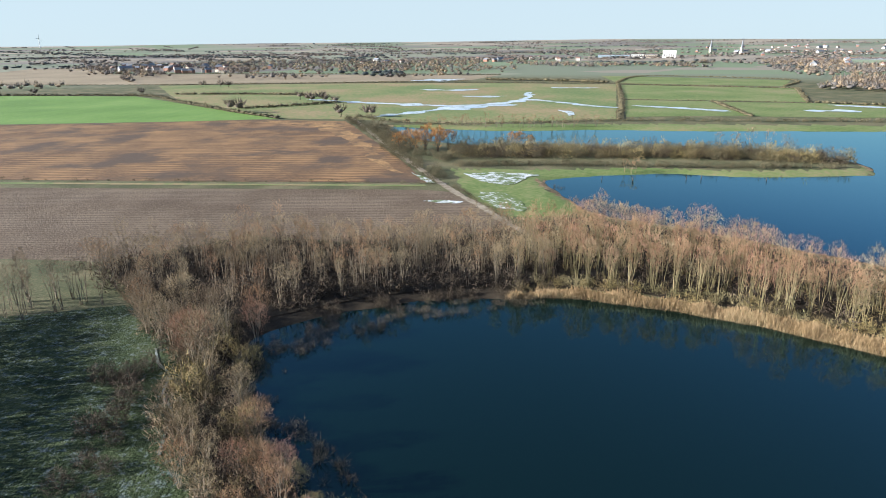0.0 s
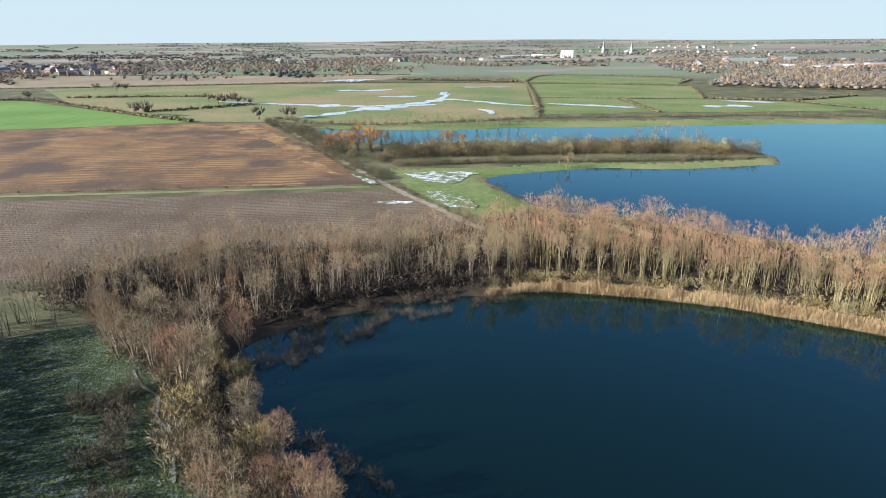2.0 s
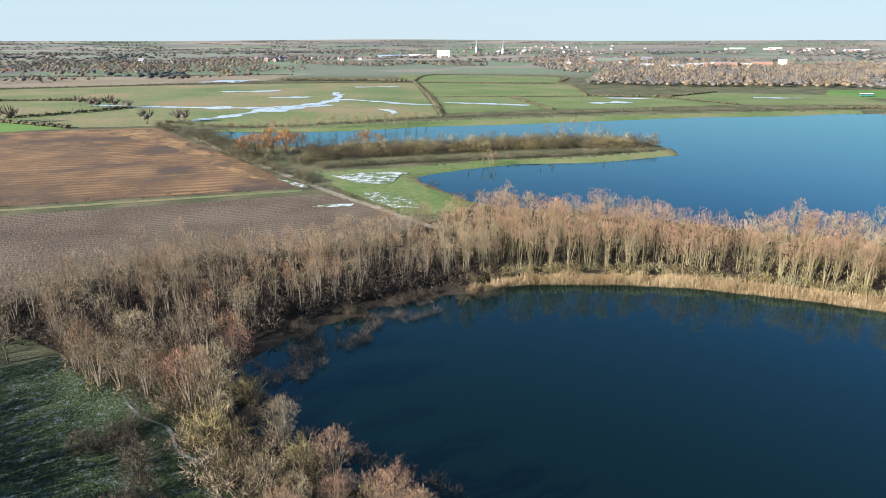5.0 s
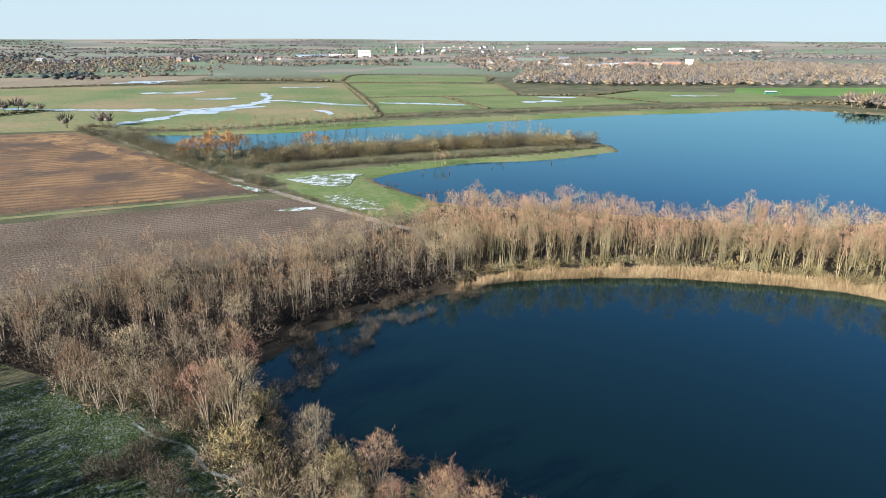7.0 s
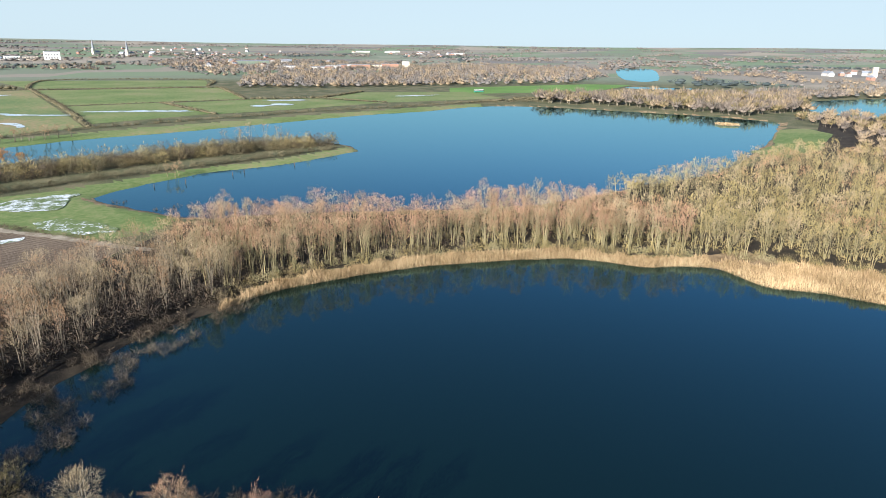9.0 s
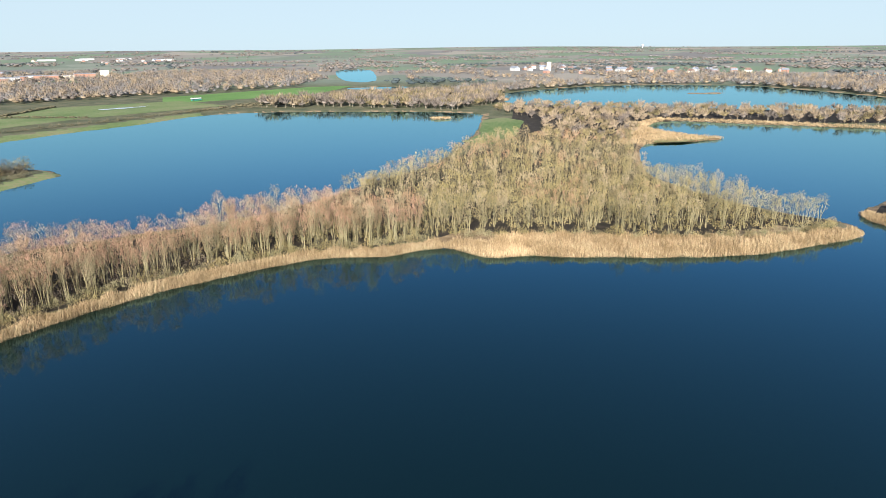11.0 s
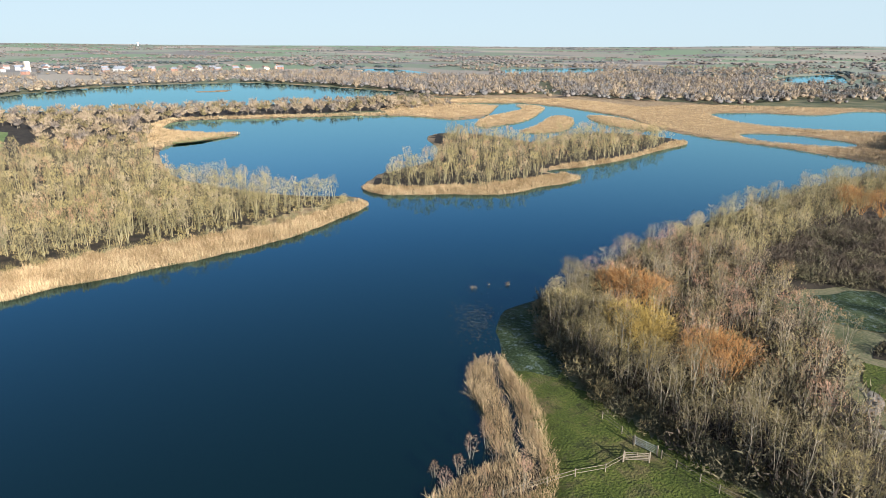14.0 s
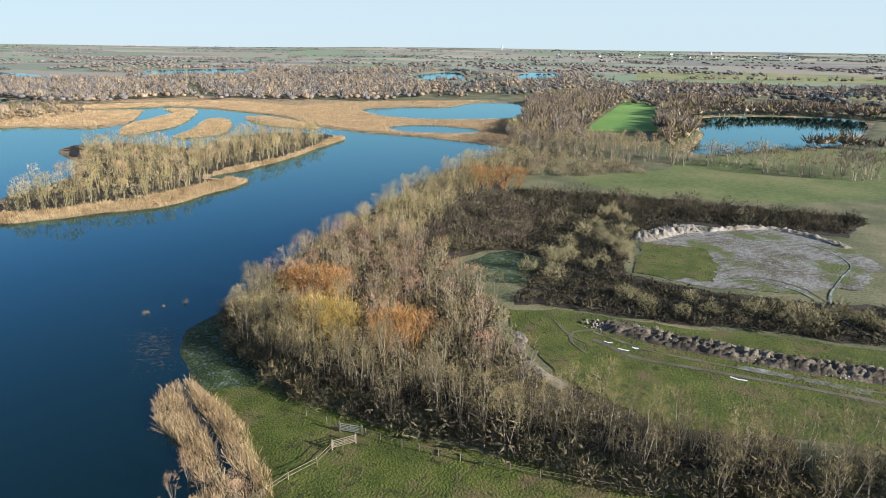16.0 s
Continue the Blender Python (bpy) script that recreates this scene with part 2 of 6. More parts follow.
M_lawn = material("bright_bank_grass", [(0.25, (0.033, 0.043, 0.007)), (0.45, (0.055, 0.069, 0.010)), (0.58, (0.079, 0.090, 0.015)), (0.75, (0.118, 0.104, 0.033))], 0.25, 2.6, bump=1.0, bump_scale=3.0, bump_dist=0.3, extra=chain(blend_noise((0.104, 0.077, 0.037), 0.13, 0.51, 0.66, 8, 0.72), blend_noise((0.026, 0.031, 0.008), 0.5, 0.53, 0.64, 8, 0.75)))
# frosted grass for shaded ground: greens and frost darkened to hold the shade
M_frost = material("shade_darkened_frosted_grass", [(0.34, (0.013, 0.022, 0.006)), (0.5, (0.030, 0.046, 0.014)), (0.66, (0.060, 0.074, 0.032))], 0.15, 1.8, bump=0.9, bump_scale=2.5, extra=blend_noise((0.15, 0.18, 0.195), 0.9, 0.52, 0.74, 8, 0.75), bump_dist=0.3)
M_ice = material("frozen_flood_water", [(0.3, (0.55, 0.60, 0.64)), (0.6, (0.75, 0.78, 0.80))], 0.08, 0.9, rough=0.35, bump=0.1, spec=0.5)
M_snowy = material("icy_grass", [(0.3, (0.09, 0.13, 0.04)), (0.47, (0.15, 0.18, 0.09)), (0.54, (0.42, 0.45, 0.46)), (0.7, (0.66, 0.69, 0.71))], 0.30, 1.6, bump=0.4)
M_patchy = material("grass_with_ice_patches", [(0.3, (0.10, 0.14, 0.045)), (0.55, (0.15, 0.18, 0.075)), (0.62, (0.40, 0.43, 0.44)), (0.7, (0.66, 0.69, 0.71))], 0.35, 1.4, bump=0.4)
M_flood = material("icy_flood_water", [(0.3, (0.34, 0.44, 0.52)), (0.5, (0.48, 0.55, 0.60)), (0.7, (0.64, 0.67, 0.69))], 0.05, 0.5, rough=0.3, bump=0.1, spec=0.5, extra=blend_noise((0.13, 0.15, 0.07), 0.11, 0.53, 0.60, 8, 0.7))
M_mud = material("frosty_mud", [(0.2, (0.040, 0.034, 0.024)), (0.42, (0.086, 0.074, 0.051)), (0.6, (0.146, 0.134, 0.110)), (0.8, (0.200, 0.200, 0.190))], 0.10, 0.9, bump=0.9, bump_scale=1.5, bump_dist=0.3, extra=chain(rows_of((0.22, 0.225, 0.22), 2.3, 0.7, 0.45, 14.0), blend_noise((0.21, 0.215, 0.215), 0.5, 0.52, 0.66, 8, 0.75), blend_noise((0.075, 0.085, 0.025), 0.09, 0.52, 0.62)))
M_rubble = material("broken_concrete", [(0.3, (0.105, 0.089, 0.069)), (0.5, (0.190, 0.163, 0.127)), (0.7, (0.274, 0.242, 0.195))], 0.3, 3.0, bump=0.6, island=0.5)
M_spoil = material("spoil_heap", [(0.3, (0.035, 0.028, 0.021)), (0.5, (0.070, 0.056, 0.038)), (0.7, (0.168, 0.140, 0.105))], 0.3, 2.0, bump=0.8, island=0.5)
M_soil = material("dark_arable", [(0.3, (0.06, 0.047, 0.036)), (0.7, (0.105, 0.085, 0.065))], 0.02, 0.4, bump=0.4)
M_tan = material("pale_stubble", [(0.3, (0.20, 0.16, 0.10)), (0.7, (0.30, 0.245, 0.165))], 0.01, 0.3, bump=0.3)
M_litter = material("reed_litter", [(0.3, (0.15, 0.10, 0.05)), (0.5, (0.25, 0.175, 0.095)), (0.7, (0.36, 0.27, 0.155))], 0.3, 4.0, bump=0.9, bump_scale=5)
# leaf litter, its colour lowered so gaps between trees look shaded
M_leaf_floor = material("shade_darkened_floor", [(0.3, (0.016, 0.013, 0.008)), (0.5, (0.031, 0.024, 0.016)), (0.7, (0.054, 0.042, 0.027))], 0.3, 3.0, bump=0.8)
M_reed = material("dry_reed", [(0.3, (0.193, 0.130, 0.062)), (0.5, (0.304, 0.209, 0.106)), (0.72, (0.423, 0.316, 0.176))], 0.12, 2.0, rough=0.8, bump=0, island=0.35)
# swamp reed, its colour cut down to include the western trees' shade
M_sedge = material("shade_darkened_swamp_reed", [(0.3, (0.040, 0.031, 0.021)), (0.5, (0.075, 0.057, 0.038)), (0.72, (0.140, 0.108, 0.070))], 0.2, 2.0, rough=0.85, bump=0, island=0.5)
M_bark = material("willow_bark", [(0.3, (0.150, 0.128, 0.062)), (0.5, (0.235, 0.200, 0.105)), (0.7, (0.305, 0.262, 0.148))], 0.2, 5.0, rough=0.9, bump=0)
M_bark_grey = material("grey_bark", [(0.3, (0.128, 0.106, 0.074)), (0.5, (0.191, 0.161, 0.114)), (0.7, (0.279, 0.235, 0.173))], 0.2, 5.0, rough=0.9, bump=0)
M_bark_dark = material("dark_bark", [(0.3, (0.042, 0.033, 0.024)), (0.7, (0.096, 0.078, 0.054))], 0.3, 5.0, rough=0.9, bump=0)
M_twig = material("willow_twigs", [(0.25, (0.195, 0.122, 0.064)), (0.45, (0.265, 0.165, 0.090)), (0.6, (0.320, 0.195, 0.110)), (0.75, (0.345, 0.225, 0.135))], 0.11, 0.5, rough=0.8, bump=0, spread=0.3, island=0.26)
M_twig_tan = material("olive_tan_twigs", [(0.32, (0.170, 0.135, 0.052)), (0.48, (0.245, 0.195, 0.080)), (0.66, (0.310, 0.242, 0.108))], 0.11, 0.5, rough=0.8, bump=0, spread=0.3, island=0.26)
M_twig_grey = material("grey_brown_twigs", [(0.32, (0.150, 0.112, 0.068)), (0.48, (0.210, 0.158, 0.098)), (0.66, (0.270, 0.206, 0.134))], 0.11, 0.5, rough=0.8, bump=0, spread=0.3, island=0.26)
# olive twigs darkened for the southern wood's shade side; also a tint elsewhere
M_twig_dark = material("shade_side_olive_twigs", [(0.32, (0.090, 0.072, 0.032)), (0.48, (0.140, 0.110, 0.050)), (0.66, (0.195, 0.152, 0.074))], 0.11, 0.5, rough=0.8, bump=0, spread=0.3, island=0.26)
M_twig_rose = material("rosy_willow_twigs", [(0.3, (0.240, 0.132, 0.080)), (0.5, (0.315, 0.178, 0.112)), (0.7, (0.370, 0.220, 0.145))], 0.11, 0.5, rough=0.8, bump=0, spread=0.3, island=0.26)
M_twig_pale = material("pale_straw_twigs", [(0.3, (0.205, 0.155, 0.085)), (0.5, (0.275, 0.212, 0.122)), (0.7, (0.335, 0.265, 0.160))], 0.11, 0.5, rough=0.8, bump=0, spread=0.3, island=0.26)
M_twig_orange = material("orange_osier_twigs", [(0.3, (0.190, 0.092, 0.028)), (0.5, (0.275, 0.136, 0.040)), (0.7, (0.345, 0.190, 0.068))], 0.3, 1.0, rough=0.75, bump=0, island=0.4)
M_twig_yellow = material("golden_willow_twigs", [(0.3, (0.195, 0.132, 0.030)), (0.5, (0.280, 0.192, 0.046)), (0.7, (0.345, 0.245, 0.075))], 0.3, 1.0, rough=0.75, bump=0, island=0.4)
# dark bramble and thorn, lowered further to give the southern wood its shade
M_scrub = material("shade_dark_hawthorn_twigs", [(0.3, (0.022, 0.020, 0.012)), (0.48, (0.042, 0.037, 0.019)), (0.6, (0.066, 0.056, 0.028)), (0.72, (0.090, 0.072, 0.040))], 0.1, 0.5, rough=0.85, bump=0, island=0.15)
M_haw = material("pale_hawthorn_twigs", [(0.3, (0.146, 0.130, 0.061)), (0.5, (0.229, 0.198, 0.101)), (0.7, (0.302, 0.255, 0.142))], 0.1, 0.5, rough=0.85, bump=0, island=0.15)
M_olive = material("olive_brown_bush_twigs", [(0.3, (0.068, 0.060, 0.034)), (0.5, (0.108, 0.093, 0.051)), (0.7, (0.152, 0.128, 0.074))], 0.1, 0.5, rough=0.85, bump=0, island=0.2)
# purple-brown scrub, likewise lowered to look shaded under trees
M_scrub_purple = material("shade_dark_purple_scrub_twigs", [(0.3, (0.050, 0.038, 0.026)), (0.5, (0.079, 0.061, 0.042)), (0.7, (0.109, 0.083, 0.058))], 0.1, 0.5, rough=0.85, bump=0, island=0.15)
# far_twig and far_grey: brown twigs greyed to carry the haze of distance
M_far_twig = material("haze_greyed_bare_woodland", [(0.3, (0.085, 0.070, 0.056)), (0.5, (0.130, 0.106, 0.085)), (0.7, (0.185, 0.148, 0.116))], 0.05, 0.5, rough=0.9, bump=0, island=0.2)
M_far_grey = material("haze_grey_woodland", [(0.3, (0.085, 0.080, 0.074)), (0.5, (0.128, 0.117, 0.108)), (0.7, (0.180, 0.162, 0.146))], 0.05, 0.5, rough=0.9, bump=0, island=0.2)
M_far_dark = material("distant_conifer_belt", [(0.3, (0.035, 0.045, 0.045)), (0.7, (0.06, 0.072, 0.070))], 0.02, 0.1, rough=0.9, bump=0, island=0.2)


def water_material(name, base, rough=0.03, bump=0.03):
    m = bpy.data.materials.new(name)
    m.use_nodes = True
    n, l = m.node_tree.nodes, m.node_tree.links
    bs = n["Principled BSDF"]
    n.remove(bs)
    bs = n.new("ShaderNodeBsdfGlossy")
    # red cut from the gloss so reflections carry a bluer sky
    bs.inputs["Color"].default_value = (0.52, 0.88, 1.0, 1)
    deep = n.new("ShaderNodeBsdfDiffuse")
    deep.inputs["Color"].default_value = (*base, 1)
    fres = n.new("ShaderNodeFresnel")
    fres.inputs["IOR"].default_value = 1.54
    both = n.new("ShaderNodeMixShader")
    l.new(fres.outputs[0], both.inputs[0])
    l.new(deep.outputs[0], both.inputs[1])
    l.new(bs.outputs[0], both.inputs[2])
    l.new(both.outputs[0], n["Material Output"].inputs["Surface"])
    g = n.new("ShaderNodeNewGeometry")
    t = n.new("ShaderNodeTexNoise")
    t.inputs["Scale"].default_value = 0.9
    t.inputs["Detail"].default_value = 5
    l.new(g.outputs["Position"], t.inputs["Vector"])
    b = n.new("ShaderNodeBump")
    b.inputs["Strength"].default_value = bump
    b.inputs["Distance"].default_value = 0.2
    l.new(t.outputs["Fac"], b.inputs["Height"])
    l.new(b.outputs[0], bs.inputs["Normal"])
    l.new(b.outputs[0], fres.inputs["Normal"])
    big = n.new("ShaderNodeTexNoise")
    big.inputs["Scale"].default_value = 0.02
    big.inputs["Detail"].default_value = 4
    l.new(g.outputs["Position"], big.inputs["Vector"])
    r = n.new("ShaderNodeMapRange")
    r.inputs["To Min"].default_value, r.inputs["To Max"].default_value = rough * 0.6, rough * 2.0
    l.new(big.outputs["Fac"], r.inputs["Value"])
    l.new(r.outputs[0], bs.inputs["Roughness"])
    return m


M_water = water_material("lake_water", (0.0018, 0.0062, 0.0042), 0.035, 0.035)


def plain(name, colour, rough=0.7, metal=0.0, vary=0.15, scale=2.0):
    lo = tuple(c * (1 - vary) for c in colour)
    hi = tuple(min(1, c * (1 + vary)) for c in colour)
    m = material(name, [(0.3, lo), (0.7, hi)], scale, scale * 8, rough=rough, bump=0.15, bump_scale=scale * 10, bump_dist=0.02)
    m.node_tree.nodes["Principled BSDF"].inputs["Metallic"].default_value = metal
    return m


M_wood = plain("weathered_timber", (0.17, 0.14, 0.10))
M_wood_dark = plain("dark_creosoted_timber", (0.075, 0.055, 0.04))
M_steel = plain("galvanised_steel", (0.45, 0.46, 0.46), 0.45, 0.7)
M_white = plain("white_render", (0.72, 0.70, 0.66))
M_pale = plain("weathered_pale_render", (0.42, 0.40, 0.37))
M_cream = plain("cream_cladding", (0.62, 0.54, 0.42))
M_brick = plain("red_brick", (0.30, 0.16, 0.11))
M_rooftile = plain("brown_roof_tile", (0.20, 0.13, 0.10))
M_slate = plain("grey_roof", (0.20, 0.21, 0.23))
M_glass = plain("dark_window_glass", (0.05, 0.06, 0.07), 0.15)
M_blue = plain("blue_grey_cladding", (0.30, 0.37, 0.43))
M_green = plain("green_paint", (0.05, 0.22, 0.15), 0.5)
M_greenroof = plain("grey_green_cladding", (0.13, 0.16, 0.12))
M_track = material("frosted_wheel_track", [(0.3, (0.07, 0.085, 0.06)), (0.5, (0.15, 0.17, 0.15)), (0.7, (0.27, 0.30, 0.29))], 0.5, 3.0, bump=0.5)


# ---- water and land outlines ----
LAND = 0.7                             # the level of the fields above the lakes
SHORE_NORTH = [(-11, 49), (-16, 58), (-22, 66), (-28, 74), (-32, 82), (-35, 92), (-32, 103), (-21, 110), (-8, 115), (4, 117.5), (14, 117), (25, 117), (38, 113), (55, 105), (70, 94), (86, 79), (92, 63), (102, 49), (97, 37), (101, 22), (104, 5), (108, -12), (114, -30), (126, -48), (138, -63)]
SHORE_MIDDLE = [(151, -64), (167, -42), (204, -17), (237, -10), (300, -14), (318, -38), (336, -60), (345, -42), (380, -22), (423, -39), (413, -97), (391, -185), (345, -215), (360, -250), (420, -300), (440, -330), (395, -345), (300, -335), (250, -310), (200, -300), (150, -305), (93, -297)]
SHORE_SOUTH = [(84, -280), (86, -240), (79, -187), (69, -141), (60, -106), (48, -76), (45, -64), (44, -56), (37, -49), (29, -45), (23, -41), (14, -38.5), (5, -34.5), (-1, -31), (-4, -25), (-3, -10), (-2, 12), (-4, 32)]
lake_main = curve_through(SHORE_NORTH + SHORE_MIDDLE + SHORE_SOUTH, step=3, wiggle=1.0, seed=1)
lake_north = curve_through([(40, 212), (38, 226), (46, 233), (84, 240), (116, 232), (150, 233), (168, 236), (174, 262), (160, 284), (110, 298), (50, 306), (4, 322), (-22, 352), (-32, 386), (3, 376), (39, 366), (92, 367), (136, 359), (205, 353), (285, 344), (333, 331), (399, 322), (431, 286), (444, 239), (452, 193), (459, 151), (452, 106), (429, 98), (322, 84), (239, 82), (206, 88), (186, 96), (160, 102), (130, 112), (105, 130), (85, 150), (64, 168), (46, 184)], step=4, wiggle=1.4, seed=2)
lake_east = curve_through([(620, 108), (708, 109), (847, 4), (875, -159), (802, -221), (662, -278), (604, -285), (531, -190), (530, -50), (548, 82)], step=12, wiggle=4, seed=3)
pond_south = curve_through([(34, -527), (-27, -584), (-76, -582), (-68, -443), (-33, -379), (4, -337), (13, -417)], step=5, wiggle=1.5, seed=4)
pond_marsh = curve_through([(289, -416), (275, -460), (246, -484), (245, -548), (206, -554), (155, -444), (187, -395), (235, -383)], step=5, wiggle=2, seed=5)
pond_reedy = curve_through([(200, -334), (183, -358), (146, -357), (138, -335), (172, -316)], step=4, wiggle=1.5, seed=6)
pond_long = curve_through([(470, -262), (455, -300), (423, -342), (400, -325), (440, -285)], step=5, wiggle=2, seed=7)
pond_east = curve_through([(1400, 630), (1460, 570), (960, 372), (940, 420)], step=20, wiggle=3, seed=8)
pond_flood = curve_through([(756, 341), (806, 262), (740, 262), (716, 290)], step=10, wiggle=3, seed=9)
pond_far_a = curve_through([(651, -1046), (676, -1233), (500, -960), (557, -915)], step=20, wiggle=5, seed=10)
pond_far_b = curve_through([(1161, -819), (1118, -1037), (848, -768), (961, -690)], step=20, wiggle=5, seed=11)
pond_far_c = curve_through([(534, -1298), (480, -1338), (380, -1080), (430, -1040)], step=20, wiggle=5, seed=12)
pond_far_d = curve_through([(1250, -430), (1300, -560), (1050, -560), (1010, -470)], step=20, wiggle=5, seed=13)
pond_far_e = curve_through([(330, -760), (300, -800), (270, -740), (300, -700)], step=10, wiggle=3, seed=14)
pond_far_f = curve_through([(245, -740), (215, -790), (185, -730), (215, -690)], step=10, wiggle=3, seed=15)
LAKES = [("lake", lake_main), ("lake", lake_north), ("lake", lake_east), ("pond", pond_south), ("pond", pond_marsh), ("pond", pond_reedy), ("pond", pond_long), ("pond", pond_east), ("pond", pond_flood), ("pond", pond_far_a), ("pond", pond_far_b), ("pond", pond_far_c), ("pond", pond_far_d), ("pond", pond_far_e), ("pond", pond_far_f)]

isle_wood = curve_through([(165, -72), (150, -74), (141, -92), (131, -113), (133, -127), (139, -155), (158, -153), (159, -172), (163, -200), (175, -236), (188, -272), (215, -280), (240, -262), (246, -230), (228, -200), (268, -190), (286, -170), (270, -152), (235, -140), (205, -122), (186, -88)], step=3, wiggle=1.0, seed=21)
isle_reed_a = curve_through([(268, -216), (290, -245), (330, -290), (318, -298), (282, -270), (256, -236)], step=3, wiggle=1.2, seed=22)
isle_reed_b = curve_through([(300, -206), (345, -238), (385, -300), (420, -318), (395, -330), (350, -292), (310, -246)], step=4, wiggle=1.5, seed=23)
isle_reed_c = curve_through([(232, -296), (270, -290), (320, -315), (300, -328), (250, -312)], step=4, wiggle=1.5, seed=24)
isle_small = curve_through([(403, 128), (409, 118), (415, 122), (411, 134)], step=2, wiggle=0.6, seed=25)
isle_east = curve_through([(700, -90), (716, -130), (730, -120), (718, -85)], step=4, wiggle=2, seed=26)
ISLES = [isle_wood, isle_reed_a, isle_reed_b, isle_reed_c, isle_small, isle_east]


def land_depth(x, y):
    """Metres inland from the nearest water's edge; negative on water."""
    s = np.full(x.shape, 60.0)
    for _, p in LAKES:
        s = np.minimum(s, signed(p, x, y))
    for p in ISLES:
        s = np.maximum(s, -signed(p, x, y, 400.0) if p is isle_wood else -signed(p, x, y, 200.0))
    return s


def rise(x, y):
    """The far country lifts gently towards the horizon."""
    r = np.hypot(x + 30, y - 20)
    a = np.arctan2(y - 20, x + 30)
    t = np.clip((r - 1700) / 3200, 0, 1)
    return t ** 1.7 * (46 + 5 * np.sin(a * 5 + 1.0) + 3 * np.sin(a * 11))


def curve_sharp(pts, step=6.0, wiggle=0.5):
    """An outline with straight sides and slightly uneven edges."""
    out = []
    for k, p in enumerate(pts):
        q = pts[(k + 1) % len(pts)]
        m = max(1, int(math.dist(p, q) / step))
        for u in range(m):
            x, y = p[0] + (q[0] - p[0]) * u / m, p[1] + (q[1] - p[1]) * u / m
            w = noise.noise_vector(Vector((x * 0.11, y * 0.11, 3.3)))
            f = noise.noise_vector(Vector((x * 0.6, y * 0.6, 8.1)))
            out.append((x + (w[0] + 0.45 * f[0]) * wiggle, y + (w[1] + 0.45 * f[1]) * wiggle))
    return np.array(out)


# ---- ground: one sheet to the horizon ----
N_ANG, GROW = 480, 1.021
radii = [5.0]
while radii[-1] < 4850:
    radii.append(max(radii[-1] * GROW, radii[-1] + 0.9))
radii = np.array(radii)
ang = np.linspace(0, 2 * math.pi, N_ANG, endpoint=False)
GX = -30 + np.outer(radii, np.cos(ang))
GY = 20 + np.outer(radii, np.sin(ang))
depth = land_depth(GX.ravel(), GY.ravel())
gz = np.where(depth > 0, np.minimum(LAND, 0.05 + depth * 0.16), np.maximum(-1.6, depth * 0.35))
gz = gz + rise(GX.ravel(), GY.ravel())
gv = np.stack([GX.ravel(), GY.ravel(), gz], 1)
gv = np.concatenate([gv, [[-30, 20, LAND]]])
nr = len(radii)
i, j = np.meshgrid(np.arange(nr - 1), np.arange(N_ANG), indexing="ij")
a = (i * N_ANG + j).ravel()
b = (i * N_ANG + (j + 1) % N_ANG).ravel()
c, d = a + N_ANG, b + N_ANG
gt = np.concatenate([np.stack([a, c, d], 1), np.stack([a, d, b], 1), np.stack([np.full(N_ANG, nr * N_ANG), np.arange(N_ANG), (np.arange(N_ANG) + 1) % N_ANG], 1)])
mid = gv[gt].mean(1)
shore = land_depth(mid[:, 0], mid[:, 1])
MARSH = curve_sharp([(90, -298), (150, -306), (200, -302), (250, -312), (300, -338), (395, -348), (440, -334), (470, -262), (500, -300), (440, -420), (300, -420), (235, -380), (187, -392), (155, -440), (140, -400), (110, -350)])
reedy = (shore > 0) & (shore < 3.2)
# shore in tree shade: takes the darkened floor colour instead of reed litter
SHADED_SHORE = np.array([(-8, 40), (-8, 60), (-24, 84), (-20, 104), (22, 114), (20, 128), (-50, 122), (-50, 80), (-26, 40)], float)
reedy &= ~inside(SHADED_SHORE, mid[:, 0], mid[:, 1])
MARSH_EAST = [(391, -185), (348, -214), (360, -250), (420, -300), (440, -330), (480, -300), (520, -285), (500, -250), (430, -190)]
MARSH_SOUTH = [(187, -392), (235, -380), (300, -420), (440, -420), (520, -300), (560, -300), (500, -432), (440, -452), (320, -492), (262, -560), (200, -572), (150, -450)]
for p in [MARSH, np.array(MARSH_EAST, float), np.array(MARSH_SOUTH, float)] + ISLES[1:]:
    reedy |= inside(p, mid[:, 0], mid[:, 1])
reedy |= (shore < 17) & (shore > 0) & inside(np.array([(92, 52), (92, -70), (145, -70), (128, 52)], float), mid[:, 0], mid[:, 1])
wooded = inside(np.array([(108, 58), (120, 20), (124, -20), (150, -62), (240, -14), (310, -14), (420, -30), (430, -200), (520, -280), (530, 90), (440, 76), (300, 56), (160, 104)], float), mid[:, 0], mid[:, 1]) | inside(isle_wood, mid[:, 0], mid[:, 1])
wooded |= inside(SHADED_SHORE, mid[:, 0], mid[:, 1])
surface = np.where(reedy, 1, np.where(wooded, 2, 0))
BANK_GRASS = [(-10, -8), (-6, -24), (0, -33), (6, -36), (15, -40), (24, -43), (31, -47), (39, -51), (46, -57), (47, -66), (36, -58), (26, -52), (12, -48), (-2, -49), (-18, -51), (-42, -56), (-70, -62), (-90, -40), (-40, -8)]
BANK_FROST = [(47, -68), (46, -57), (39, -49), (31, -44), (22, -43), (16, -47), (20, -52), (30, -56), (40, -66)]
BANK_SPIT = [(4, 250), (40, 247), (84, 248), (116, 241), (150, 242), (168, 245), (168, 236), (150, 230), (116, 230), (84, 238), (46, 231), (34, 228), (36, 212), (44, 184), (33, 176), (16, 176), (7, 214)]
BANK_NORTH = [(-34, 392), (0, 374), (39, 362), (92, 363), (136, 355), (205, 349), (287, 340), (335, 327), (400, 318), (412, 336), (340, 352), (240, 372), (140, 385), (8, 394)]
